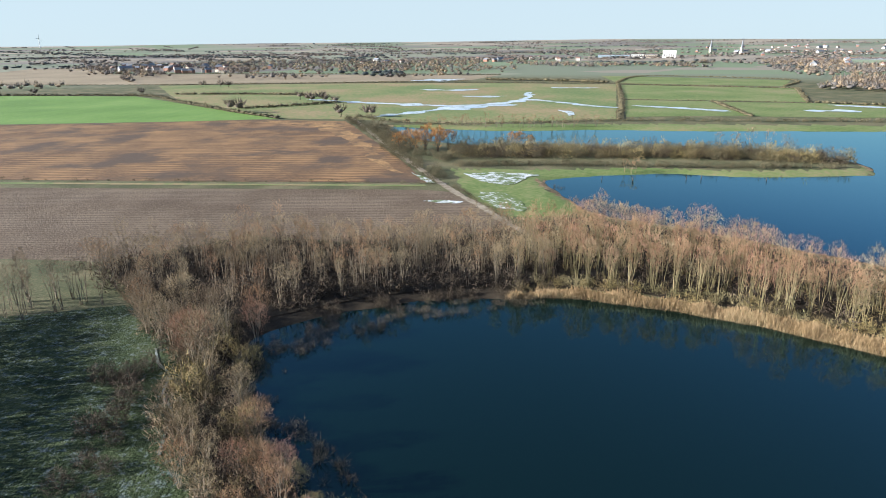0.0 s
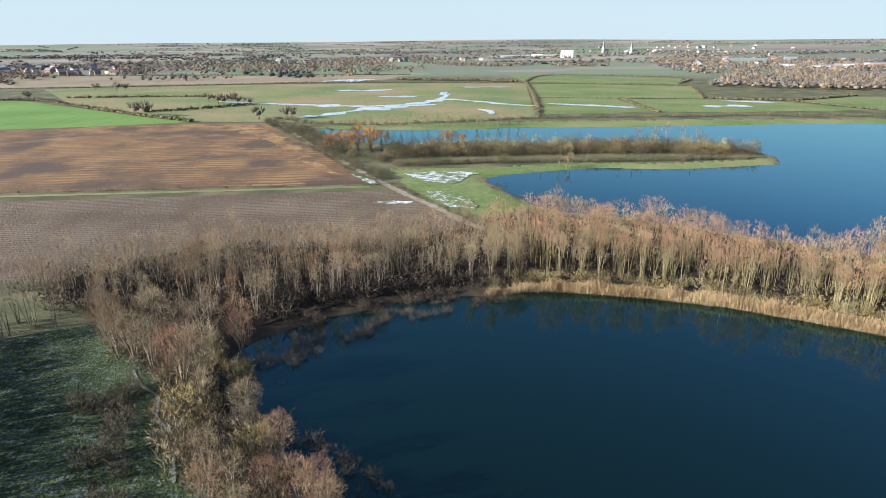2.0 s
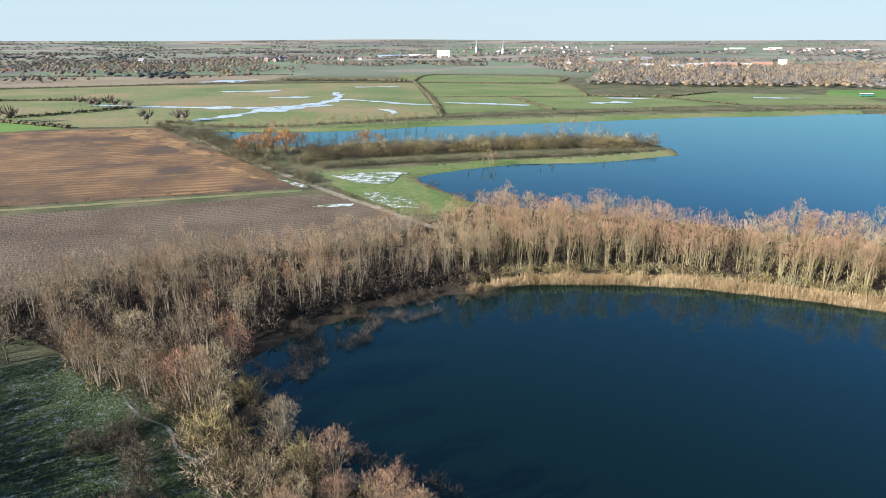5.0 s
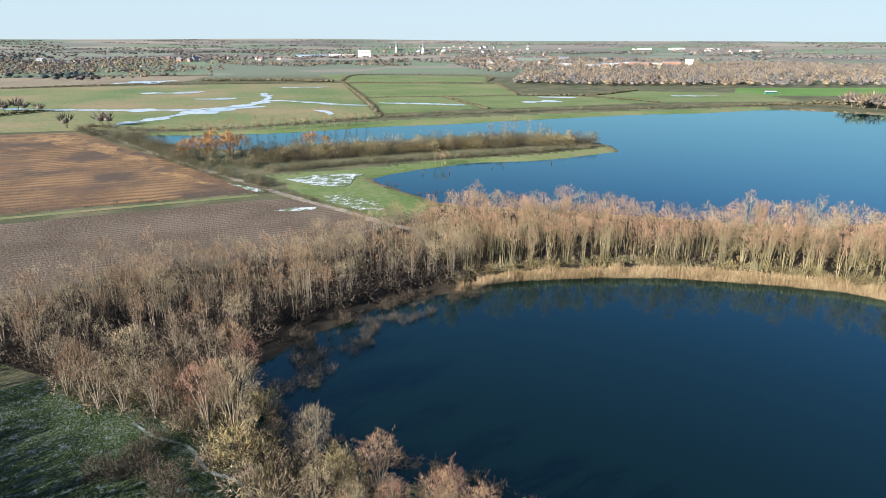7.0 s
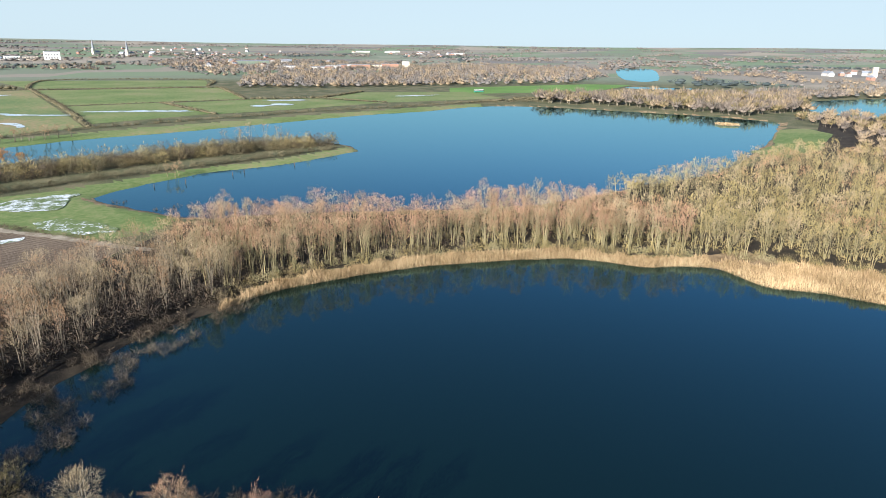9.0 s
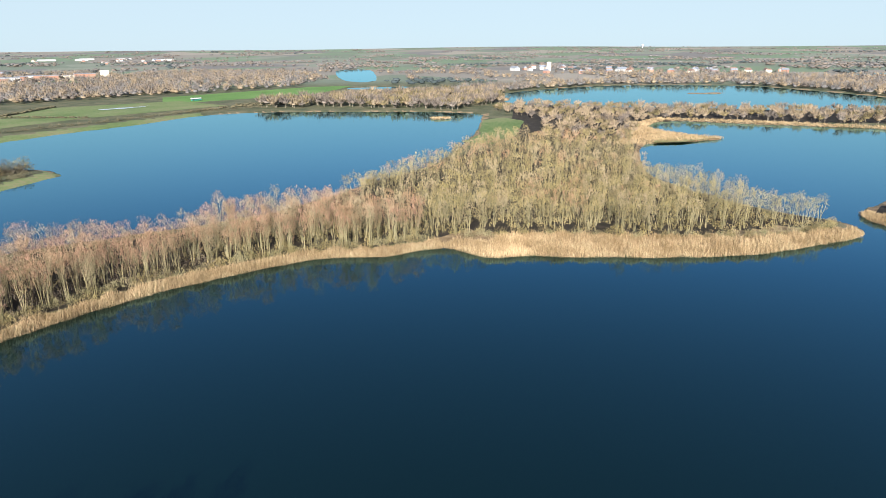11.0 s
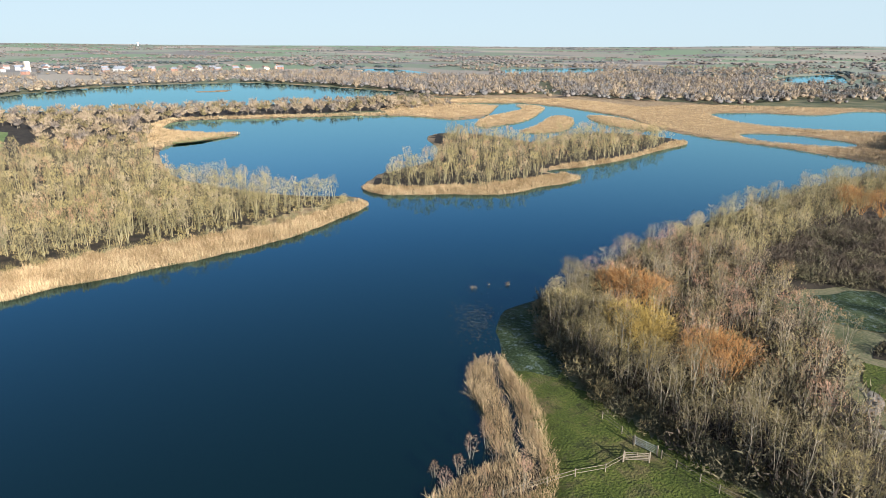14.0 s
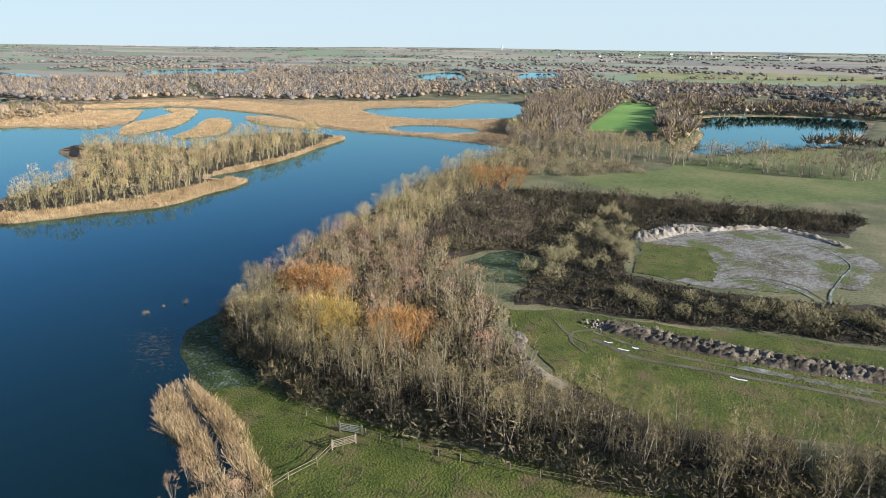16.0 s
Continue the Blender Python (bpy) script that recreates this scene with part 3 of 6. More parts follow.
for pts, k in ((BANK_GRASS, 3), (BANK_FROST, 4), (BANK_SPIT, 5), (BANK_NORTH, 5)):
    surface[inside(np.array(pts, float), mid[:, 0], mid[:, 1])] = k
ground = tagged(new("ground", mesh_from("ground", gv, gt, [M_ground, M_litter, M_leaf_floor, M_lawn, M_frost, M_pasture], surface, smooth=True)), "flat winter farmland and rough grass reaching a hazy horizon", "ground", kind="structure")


def sheet(name, poly, mat, z, label, category="field", kind="structure", holes=None):
    bm = bmesh.new()
    vs = [bm.verts.new((p[0], p[1], z)) for p in poly]
    es = [bm.edges.new((vs[k], vs[(k + 1) % len(vs)])) for k in range(len(vs))]
    bmesh.ops.triangle_fill(bm, edges=es, use_beauty=True, use_dissolve=False)
    for f in bm.faces:
        if f.normal.z < 0:
            f.normal_flip()
    me = bpy.data.meshes.new(name)
    bm.to_mesh(me)
    bm.free()
    me.materials.append(mat)
    return tagged(new(name, me), label, category, kind=kind)


for k, (nm, p) in enumerate(LAKES):
    sheet("water" if k else "water_lake", p, M_water, -0.004 * k, "still dark blue lake water" if nm == "lake" else "still pale blue pond water", nm)


LAYER = [0]                            # every sheet lies a few millimetres above the last


def field(name, pts, mat, label, level=1, step=6.0, wiggle=0.5, category="field"):
    LAYER[0] += 1
    return sheet(name, curve_sharp(pts, step, wiggle), mat, LAND + 0.05 * level + 0.004 * (LAYER[0] % 12), label, category)


# fields north of the lakes
field("field_ploughed", [(-420, 236), (-160, 222), (-8, 213), (6, 208), (21, 168), (-10, 150), (-52, 160), (-80, 140), (-150, 146), (-420, 165)], M_plough, "ploughed brown field with fine furrows", wiggle=0.8)
field("field_stubble", [(-430, 252), (-171, 236), (-5, 224), (-24, 290), (-63, 414), (-127, 426), (-181, 418), (-286, 408), (-430, 400)], M_stubble, "brown stubble field streaked with orange straw", wiggle=1.0)
field("field_headland", [(-16, 240), (-32, 300), (-66, 408), (-120, 421), (-180, 416), (-112, 408), (-78, 384), (-44, 318), (-30, 270)], M_straw, "orange straw headland in the stubble field", 2, wiggle=5.0)
field("field_track_verge", [(-430, 246), (-171, 231.5), (-6, 220.5), (-6, 218), (-160, 228), (-430, 242)], M_meadow, "green grass verge between two brown fields", 2, wiggle=0.4)
field("field_wheat", [(-460, 404), (-290, 412), (-169, 420), (-112, 431), (-160, 478), (-244, 570), (-302, 631), (-452, 653), (-620, 700), (-640, 400)], M_crop, "bright green winter wheat field", wiggle=1.0)
field("meadow_flooded", [(-108, 432), (-50, 420), (8, 396), (114, 412), (150, 545), (203, 745), (80, 782), (-58, 807), (-350, 793), (-276, 648), (-236, 575), (-156, 482)], M_meadow, "olive green flood meadow with icy water lying", wiggle=1.0)
field("field_pale", [(-560, 830), (-322, 812), (36, 845), (90, 975), (-418, 1085), (-563, 1110), (-729, 1400), (-884, 1405), (-760, 900)], M_tan, "pale brown stubble field beyond the meadow", wiggle=1.5)
field("pasture_a", [(207, 738), (365, 662), (296, 512), (158, 556)], M_pasture, "green hedged pasture", wiggle=0.8)
field("pasture_b", [(155, 548), (222, 530), (206, 424), (124, 424)], M_pasture, "green hedged pasture with shallow flood water", wiggle=0.8)
field("pasture_c", [(230, 520), (296, 505), (340, 480), (360, 400), (268, 408), (206, 420)], M_pasture, "green hedged pasture with shallow flood water", wiggle=0.8)
field("pasture_d", [(345, 480), (430, 500), (520, 430), (480, 350), (366, 396)], M_pasture, "green hedged pasture near the lake", wiggle=0.8)
field("pasture_e", [(210, 765), (370, 690), (430, 790), (280, 900), (230, 930)], M_pasture, "green hedged pasture", wiggle=0.8)
field("pasture_f", [(480, 420), (640, 330), (800, 350), (760, 400), (560, 480)], M_crop, "green field beyond the lake", wiggle=0.8)
field("ice_meadow_corner", [(8, 241), (24, 242), (37, 238), (32, 228), (24, 219), (16, 222)], M_snowy, "patchy ice and snow on bank grass", 3, 2.0, 2.6)
field("ice_corner", [(13, 208), (21, 206), (26, 192), (24, 182), (18, 184), (12, 200)], M_patchy, "scattered ice patches on bank grass", 3, 2.0, 2.0)
field("ice_puddle", [(-6, 196), (0, 197.5), (7, 195), (5, 192.5), (-1, 193.5)], M_snowy, "frozen white puddle on ploughed soil", 3, 1.5, 1.2, "puddle")
field("ice_puddle_b", [(-8, 228), (-4, 222), (-2, 223), (-8, 236), (-12, 243)], M_snowy, "frozen white puddle beside the track", 3, 1.5, 1.2, "puddle")
for k, (pts, w) in enumerate([
        ([(-122, 582), (-80, 552), (-43, 530), (-1, 512), (26, 512), (48, 525), (66, 548), (80, 590), (86, 640)], 9),
        ([(-46, 440), (-20, 462), (4, 486), (30, 500), (60, 514)], 12),
        ([(50, 520), (75, 556), (100, 528), (118, 500), (136, 482)], 8),
        ([(20, 600), (40, 592), (62, 596)], 9), ([(-20, 690), (10, 676), (40, 682)], 10), ([(86, 470), (92, 450), (88, 432)], 5),
        ([(-40, 850), (-10, 856), (30, 880)], 34), ([(260, 452), (276, 446), (292, 450)], 14), ([(150, 500), (176, 478), (204, 452)], 7), ([(120, 700), (150, 690), (170, 692)], 8),
        ([(300, 486), (320, 470), (330, 466)], 7), ([(420, 440), (440, 430), (462, 420)], 9)]):
    for strand in range(3 if w > 6 else 2):
        jit = np.array([[5.0 * noise.noise(Vector((q[0] * 0.02, q[1] * 0.02, strand * 9.1))), 12.0 * noise.noise(Vector((q[1] * 0.02, q[0] * 0.02, strand * 5.7 + 2)))] for q in pts]) * (strand > 0)
        c = curve_through(np.array(pts) + jit, False, 2.5, 2.2, k + strand * 11)
        t = np.gradient(c, axis=0)
        nrm = np.stack([-t[:, 1], t[:, 0]], 1) / np.linalg.norm(t, axis=1)[:, None]
        u = np.linspace(0, 1, len(c))
        wv = np.array([max(0.06, 0.5 + 1.1 * noise.noise(Vector((q[0] * 0.06, q[1] * 0.06, k + strand * 3)))) for q in c]) * w * (1.9 if strand == 0 else 0.6) * (0.12 + np.sqrt(np.clip(np.sin(u * math.pi), 0, 1)))
        sheet("flood_ice", np.concatenate([c + nrm * wv[:, None] / 2, (c - nrm * wv[:, None] / 2)[::-1]]), M_flood, LAND + 0.16 + 0.004 * (3 * k + strand), "shallow frozen flood water on the meadow", "flood water")

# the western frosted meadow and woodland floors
field("meadow_frosted", [(-62, 114), (-44, 110), (-41, 98), (-38, 84), (-34, 72), (-27, 60), (-18, 44), (-60, 20), (-100, 40), (-110, 90), (-85, 108)], M_frost, "green meadow with white frost and tracks, shade put into its colour", wiggle=1.0)
field("floor_north_belt", [(-40, 93), (-36, 106), (-22, 114), (-8, 119), (6, 121.5), (26, 121), (40, 117), (58, 109), (74, 98), (90, 83), (97, 66), (110, 52), (128, 40), (148, 98), (126, 108), (100, 124), (80, 144), (58, 164), (40, 176), (20, 166), (-10, 148), (-52, 158), (-80, 138), (-62, 116), (-44, 100)], M_leaf_floor, "brown leaf litter under the lakeside willows, darkened for shade", 1, wiggle=1.0, category="woodland floor")
field("meadow_peninsula", [(290, 84), (320, 80), (400, 92), (420, 80), (400, 62), (320, 58), (285, 66)], M_pasture, "pale green clearing between lake and wood", 2, wiggle=1.5)
field("meadow_islet", [(312, -34), (334, -56), (342, -44), (325, -22), (308, -20)], M_pasture, "green grassy islet rimmed with reeds", 2, 2.0, 1.0)

# the south bank
field("meadow_south", [(-4, -96), (-14, -102), (-34, -106), (-62, -114), (-110, -122), (-120, -78), (-66, -80), (-40, -70), (-22, -76), (-12, -84)], M_lawn, "green rough meadow with wheel tracks", 2, 2.0, 2.0)
field("glade", [(14, -131), (18, -117), (10, -106), (0, -112), (3, -128)], M_frost, "small grassy glade half in shade, darkened in its colour", 2, 1.5, 2.0)
field("yard_green", [(-15, -158), (-32, -160), (-38, -136), (-20, -131)], M_lawn, "green weedy corner of a muddy yard", 3, 1.2, 3.5)
field("yard_mud", [(-13, -160), (-20, -182), (-46, -196), (-64, -188), (-70, -170), (-66, -150), (-52, -138), (-38, -131), (-20, -134)], M_mud, "muddy frost-whitened yard with curved wheel ruts", 2, 1.5, 3.5)
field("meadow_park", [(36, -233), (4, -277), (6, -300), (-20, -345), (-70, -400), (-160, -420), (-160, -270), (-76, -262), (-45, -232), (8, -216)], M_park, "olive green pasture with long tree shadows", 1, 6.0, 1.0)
field("field_strip", [(83, -386), (129, -647), (91, -678), (40, -416)], M_crop, "bright green strip field between hedges", 1)
field("floor_south_wood", [(44, -70), (30, -60), (12, -54), (-4, -55), (-26, -58), (-60, -66), (-56, -78), (-24, -74), (-8, -84), (0, -98), (18, -104), (22, -118), (36, -150), (46, -196), (60, -230), (82, -246), (76, -187), (66, -141), (57, -106), (46, -76)], M_leaf_floor, "brown leaf litter under the southern wood, darkened for shade", 1, wiggle=1.0, category="woodland floor")
field("floor_scrub", [(22, -118), (14, -133), (2, -130), (0, -112), (-4, -100), (-34, -108), (-70, -118), (-72, -140), (-38, -129), (-18, -130), (-12, -160), (-22, -184), (-64, -196), (-70, -226), (6, -212), (44, -200), (36, -150)], M_leaf_floor, "bramble and leaf litter between thorn bushes, darkened for shade", 1, step=2.5, wiggle=2.5, category="woodland floor")
for nm, pts, mt, lb in [
        ("field_dark_a", [(120, -780), (20, -830), (-60, -1150), (260, -1130)], M_soil, "dark ploughed field with pale margins"),
        ("field_dark_b", [(10, -700), (-25, -690), (-80, -820), (-30, -850)], M_soil, "dark ploughed strip field"),
        ("field_tan_b", [(-30, -690), (-100, -660), (-200, -800), (-90, -840)], M_plough, "brown ploughed strip field"),
        ("field_olive", [(-60, -850), (-420, -700), (-560, -820), (-100, -1020)], M_meadow, "olive grass field with a pale edge"),
        ("field_dark_c", [(-80, -1030), (-560, -830), (-720, -960), (-90, -1280)], M_soil, "dark ploughed field"),
        ("field_green_far", [(-80, -1300), (-720, -980), (-1000, -1150), (-120, -2000), (400, -1700), (250, -1150)], M_meadow, "olive grass field in the distance")]:
    field(nm, pts, mt, lb, 1, 12, 1.5)


# ---- plants: bare winter trees built from stems, limbs and twigs ----
def tube(pts, rad, sides=3):
    pts = np.asarray(pts, float)
    n = len(pts)
    t = np.gradient(pts, axis=0)
    t /= np.linalg.norm(t, axis=1)[:, None] + 1e-9
    ref = np.where(np.abs(t[:, :1]) < 0.8, [[1.0, 0, 0]], [[0, 1.0, 0]])
    u = np.cross(t, ref)
    u /= np.linalg.norm(u, axis=1)[:, None] + 1e-9
    w = np.cross(t, u)
    a = np.arange(sides) * 2 * math.pi / sides
    ring = u[:, None] * np.cos(a)[None, :, None] + w[:, None] * np.sin(a)[None, :, None]
    v = (pts[:, None] + ring * np.asarray(rad)[:, None, None]).reshape(-1, 3)
    i, j = np.meshgrid(np.arange(n - 1), np.arange(sides), indexing="ij")
    p, q = (i * sides + j).ravel(), (i * sides + (j + 1) % sides).ravel()
    return v, np.concatenate([np.stack([p, q, q + sides], 1), np.stack([p, q + sides, p + sides], 1)])


def join(pieces):
    vs, fs, k = [], [], 0
    for v, f in pieces:
        vs.append(v)
        fs.append(f + k)
        k += len(v)
    return np.concatenate(vs), np.concatenate(fs)


def spikes(base, way, length, width, rng):
    """Thin tapering twigs, one triangle each."""
    n = len(base)
    way = way / (np.linalg.norm(way, axis=1)[:, None] + 1e-9)
    side = np.cross(way, rng.normal(size=(n, 3)))
    side /= np.linalg.norm(side, axis=1)[:, None] + 1e-9
    v = np.stack([base - side * width[:, None], base + side * width[:, None], base + way * length[:, None]], 1).reshape(-1, 3)
    return v, np.arange(3 * n).reshape(-1, 3)


def twig_mesh(base, way, out, length, width, rng, stray=0.7):
    """Twigs whose broad side is turned more or less outwards from the crown."""
    n = len(base)
    way = way / (np.linalg.norm(way, axis=1)[:, None] + 1e-9)
    side = np.cross(way, out + rng.normal(0, stray, (n, 3)))
    side /= np.linalg.norm(side, axis=1)[:, None] + 1e-9
    v = np.stack([base - side * width[:, None], base + side * width[:, None], base + way * length[:, None]], 1).reshape(-1, 3)
    return v, np.arange(3 * n).reshape(-1, 3)


def bare_tree(seed, h=11.0, r=1.9, stems=5, limbs=8, twigs=600, length=0.8, width=0.02, girth=0.08, low=0.34, joints=5, slim=1.3, up=1.0, sides=3, rise_up=0.4):
    """Stems that part from one foot, limbs that rise from them, and sprays of twigs that fill a domed crown."""
    rng = np.random.default_rng(seed)
    wood, limb_at, limb_way, limb_len = [], [], [], []
    for s in range(stems):
        az = 2 * math.pi * (s + rng.uniform(-0.4, 0.4)) / stems + seed
        rho = math.sqrt(rng.uniform(0.02, 0.72)) if stems > 1 else 0.1
        top = h * (0.66 + 0.34 * math.sqrt(1 - rho * rho)) * rng.uniform(0.88, 1.0)
        u = np.linspace(0, 1, joints)
        reach = 0.2 + r * rho * 0.85 * u ** slim
        pts = np.stack([np.cos(az) * reach, np.sin(az) * reach, u * top * 0.95], 1)
        pts[1:, :2] += rng.normal(0, 0.016 * h, (joints - 1, 2)) * u[1:, None]
        pts[0, 2] = -0.3
        wood.append(tube(pts, girth * rng.uniform(0.75, 1.15) * (1 - 0.86 * u), sides))
        k = low * 0.9 + (0.99 - low * 0.9) * rng.uniform(0, 1, limbs) ** 0.75
        limb_at.append(np.stack([np.interp(k, u, pts[:, c]) for c in range(3)], 1))
        b = rng.uniform(0, 2 * math.pi, limbs)
        d = np.stack([np.cos(b) + 0.45 * math.cos(az), np.sin(b) + 0.45 * math.sin(az), up * rng.uniform(0.5, 1.5, limbs)], 1)
        limb_way.append(d / np.linalg.norm(d, axis=1)[:, None])
        limb_len.append(r * rng.uniform(0.45, 0.95, limbs) * (1.25 - 0.75 * k))
    at, way, ln = np.concatenate(limb_at), np.concatenate(limb_way), np.concatenate(limb_len)
    wood.append(spikes(at, way, ln * 1.15, np.full(len(at), girth * 0.3), rng))
    i = rng.integers(len(at), size=twigs)
    base = at[i] + way[i] * (ln[i] * rng.uniform(0.25, 1.0, twigs))[:, None] + rng.normal(0, 0.06 * r, (twigs, 3))
    loose = rng.random(twigs) < 0.5        # sprays that fill the dome between the limbs
    d = rng.normal(size=(twigs, 3))
    d[:, 2] = np.where(d[:, 2] < -0.4, -d[:, 2], d[:, 2])
    d /= np.linalg.norm(d, axis=1)[:, None]
    lump = 0.9 + 0.13 * np.sin(d[:, 0] * 5 + seed) * np.cos(d[:, 1] * 5 + seed * 2) + 0.1 * np.sin(d[:, 2] * 7 + seed)
    dome = d * (lump * rng.uniform(0.45, 1.0, twigs) ** 0.5)[:, None] * [r, r, h * (1 - low) * 0.46] + [0, 0, h * (1 + low) * 0.5]
    base = np.where(loose[:, None], dome, base)
    out = (base - [0, 0, h * (low + 0.2)]) / [r, r, h * (1 - low) * 0.55]
    out /= np.linalg.norm(out, axis=1)[:, None] + 1e-9
    tw = np.where(loose[:, None], d * 0.4, way[i] * 0.6) + rng.normal(0, 0.42, (twigs, 3)) + [0, 0, rise_up] + out * 0.35
    return join(wood), twig_mesh(base, tw, out, length * rng.uniform(0.5, 1.15, twigs), width * rng.uniform(0.7, 1.3, twigs), rng, 1.1)


def bush(seed, r=2.0, h=3.0, twigs=500, width=0.04, length=0.8, stems=7):
    """A low uneven dome of crossing twigs on short stems."""
    rng = np.random.default_rng(seed)
    wood = []
    for _ in range(stems):
        b = rng.uniform(0, 2 * math.pi)
        e = np.array([math.cos(b) * r * 0.6, math.sin(b) * r * 0.6, h * rng.uniform(0.6, 0.9)])
        v = np.linspace(0, 1, 3)[:, None]
        wood.append(tube(e * v + [0, 0, -0.2] + rng.normal(0, 0.06, (3, 3)) * r * v, 0.06 * (1.1 - v[:, 0]), 3))
    d = rng.normal(size=(twigs, 3))
    d[:, 2] = np.abs(d[:, 2]) * 0.9
    d /= np.linalg.norm(d, axis=1)[:, None]
    lump = 1 + 0.25 * np.sin(d[:, 0] * 5 + seed) * np.cos(d[:, 1] * 4 + seed * 2) + 0.18 * np.sin(d[:, 2] * 9 + seed)
    q = rng.uniform(0.35, 1, twigs) ** 0.4 * lump
    base = d * q[:, None] * [r * 0.9, r * 0.9, h * 0.85] + [0, 0, 0.1]
    return join(wood), twig_mesh(base, d * 0.5 + rng.normal(0, 0.6, (twigs, 3)) + [0, 0, 0.4], d, length * rng.uniform(0.5, 1.2, twigs), width * rng.uniform(0.7, 1.3, twigs), rng, 0.5)


def far_crown(seed, h=9.5, r=4.2, n=16, low=0.05):
    """A distant crown: a lumpy mass of twigs with ragged sprays standing out of it."""
    rng = np.random.default_rng(seed)
    ico = bmesh.new()
    bmesh.ops.create_icosphere(ico, subdivisions=1, radius=1.0)
    bmesh.ops.rotate(ico, verts=ico.verts, matrix=Matrix.Rotation(seed * 1.7, 3, (0.3, 0.8, 0.5)))
    v0 = np.array([v.co[:] for v in ico.verts])
    f0 = np.array([[q.index for q in f.verts] for f in ico.faces])
    ico.free()
    half = h * (1 - low) * 0.5
    core = v0 * rng.uniform(0.6, 1.0, len(v0))[:, None] * [r * 0.9, r * 0.9, half * 0.5] + [0, 0, half * 0.6 + h * low]
    d = rng.normal(size=(n, 3))
    d[:, 2] = np.abs(d[:, 2]) * 0.8
    d /= np.linalg.norm(d, axis=1)[:, None] + 1e-9
    base = d * [r * 0.8, r * 0.8, half * 0.6] + [0, 0, half * 0.6 + h * low]
    sprays = twig_mesh(base, d * [1, 1, 0.5] + [0, 0, 0.9] + rng.normal(0, 0.2, (n, 3)), d, rng.uniform(0.25, 0.5, n) * h, np.full(n, 0.036 * h), rng, 0.9)
    v, f = join([(core, f0), sprays]) if n else (core, f0)
    v[:, 2] = np.maximum(v[:, 2], -0.2)
    return v, f


def far_tree(seed, h=9.5, r=3.6, n=30, stems=4):
    """A distant tree: a few pale stems under a ragged crown."""
    rng = np.random.default_rng(seed + 500)
    a = rng.uniform(0, 2 * math.pi, stems)
    foot = np.stack([np.cos(a) * 0.3, np.sin(a) * 0.3, np.full(stems, -0.3)], 1)
    way = np.stack([np.cos(a) * 0.22, np.sin(a) * 0.22, np.ones(stems)], 1)
    return spikes(foot, way, np.full(stems, h * 0.85), np.full(stems, 0.16), rng), far_crown(seed, h, r, n, 0.22)


def reeds_mesh(pts, rng, h=2.0, width=0.045, lean=0.16, per=1, base_z=None):
    n = len(pts)
    z = np.zeros(n) if base_z is None else base_z
    base = np.stack([pts[:, 0], pts[:, 1], z - 0.1], 1)
    wave = np.sin(pts[:, 0] * 0.9 + 1.7 * np.sin(pts[:, 1] * 0.6)) + np.sin(pts[:, 1] * 1.1 + 1.4 * np.sin(pts[:, 0] * 0.43))
    hh = h * rng.uniform(0.55, 1.1, n) * (0.92 + 0.16 * wave)
    way = np.stack([rng.normal(0, lean, n) + 0.06, rng.normal(0, lean, n) + 0.08, np.ones(n)], 1)
    side = rng.normal(size=(n, 3))
    side[:, 2] = 0
    side /= np.linalg.norm(side, axis=1)[:, None]
    w = width * rng.uniform(0.6, 1.3, n)
    mid = base + way * hh[:, None] * 0.75
    tip = base + way * hh[:, None] * 1.05 + rng.normal(0, 0.1, (n, 3))
    v = np.stack([base, mid + side * w[:, None], mid - side * w[:, None], tip], 1).reshape(-1, 3)
    k = np.arange(n)[:, None] * 4
    f = np.concatenate([k + [0, 1, 2], k + [2, 1, 3]], 0)
    return v, f


def ground_z(x, y):
    d = land_depth(np.asarray(x, float), np.asarray(y, float))
    return np.where(d > 0, np.minimum(LAND, 0.05 + d * 0.16), np.maximum(-0.6, d * 0.35)) + rise(np.asarray(x, float), np.asarray(y, float))


def plant_many(name, spots, kinds, mats, label, rng, size=(0.8, 1.2), category="trees"):
    """A wood of many trees joined into one object; each tree takes one of the twig colours."""
    if len(spots) == 0:
        return
    spots = np.asarray(spots)
    z = ground_z(spots[:, 0], spots[:, 1])
    shades = mats[1] if isinstance(mats[1], list) else [mats[1]]
    vs, fs, ms, k = [], [], [], 0
    for (x, y), gz0 in zip(spots, z):
        wood, twig = kinds[rng.integers(len(kinds))]
        s, a = rng.uniform(*size), rng.uniform(0, 2 * math.pi)
        c, sn = math.cos(a) * s, math.sin(a) * s
        sz = s * rng.uniform(0.85, 1.15)
        shade = 1 + rng.integers(len(shades))
        for idx, (v, f) in ((0, wood), (shade, twig)):
            if not len(f):
                continue
            vs.append(np.stack([v[:, 0] * c - v[:, 1] * sn + x, v[:, 0] * sn + v[:, 1] * c + y, v[:, 2] * sz + gz0], 1))
            fs.append(f + k)
            ms.append(np.full(len(f), idx))
            k += len(v)
    me = mesh_from(name, np.concatenate(vs), np.concatenate(fs), [mats[0]] + shades, np.concatenate(ms), smooth=True)
    return tagged(new(name, me), label, category, kind="stuff")


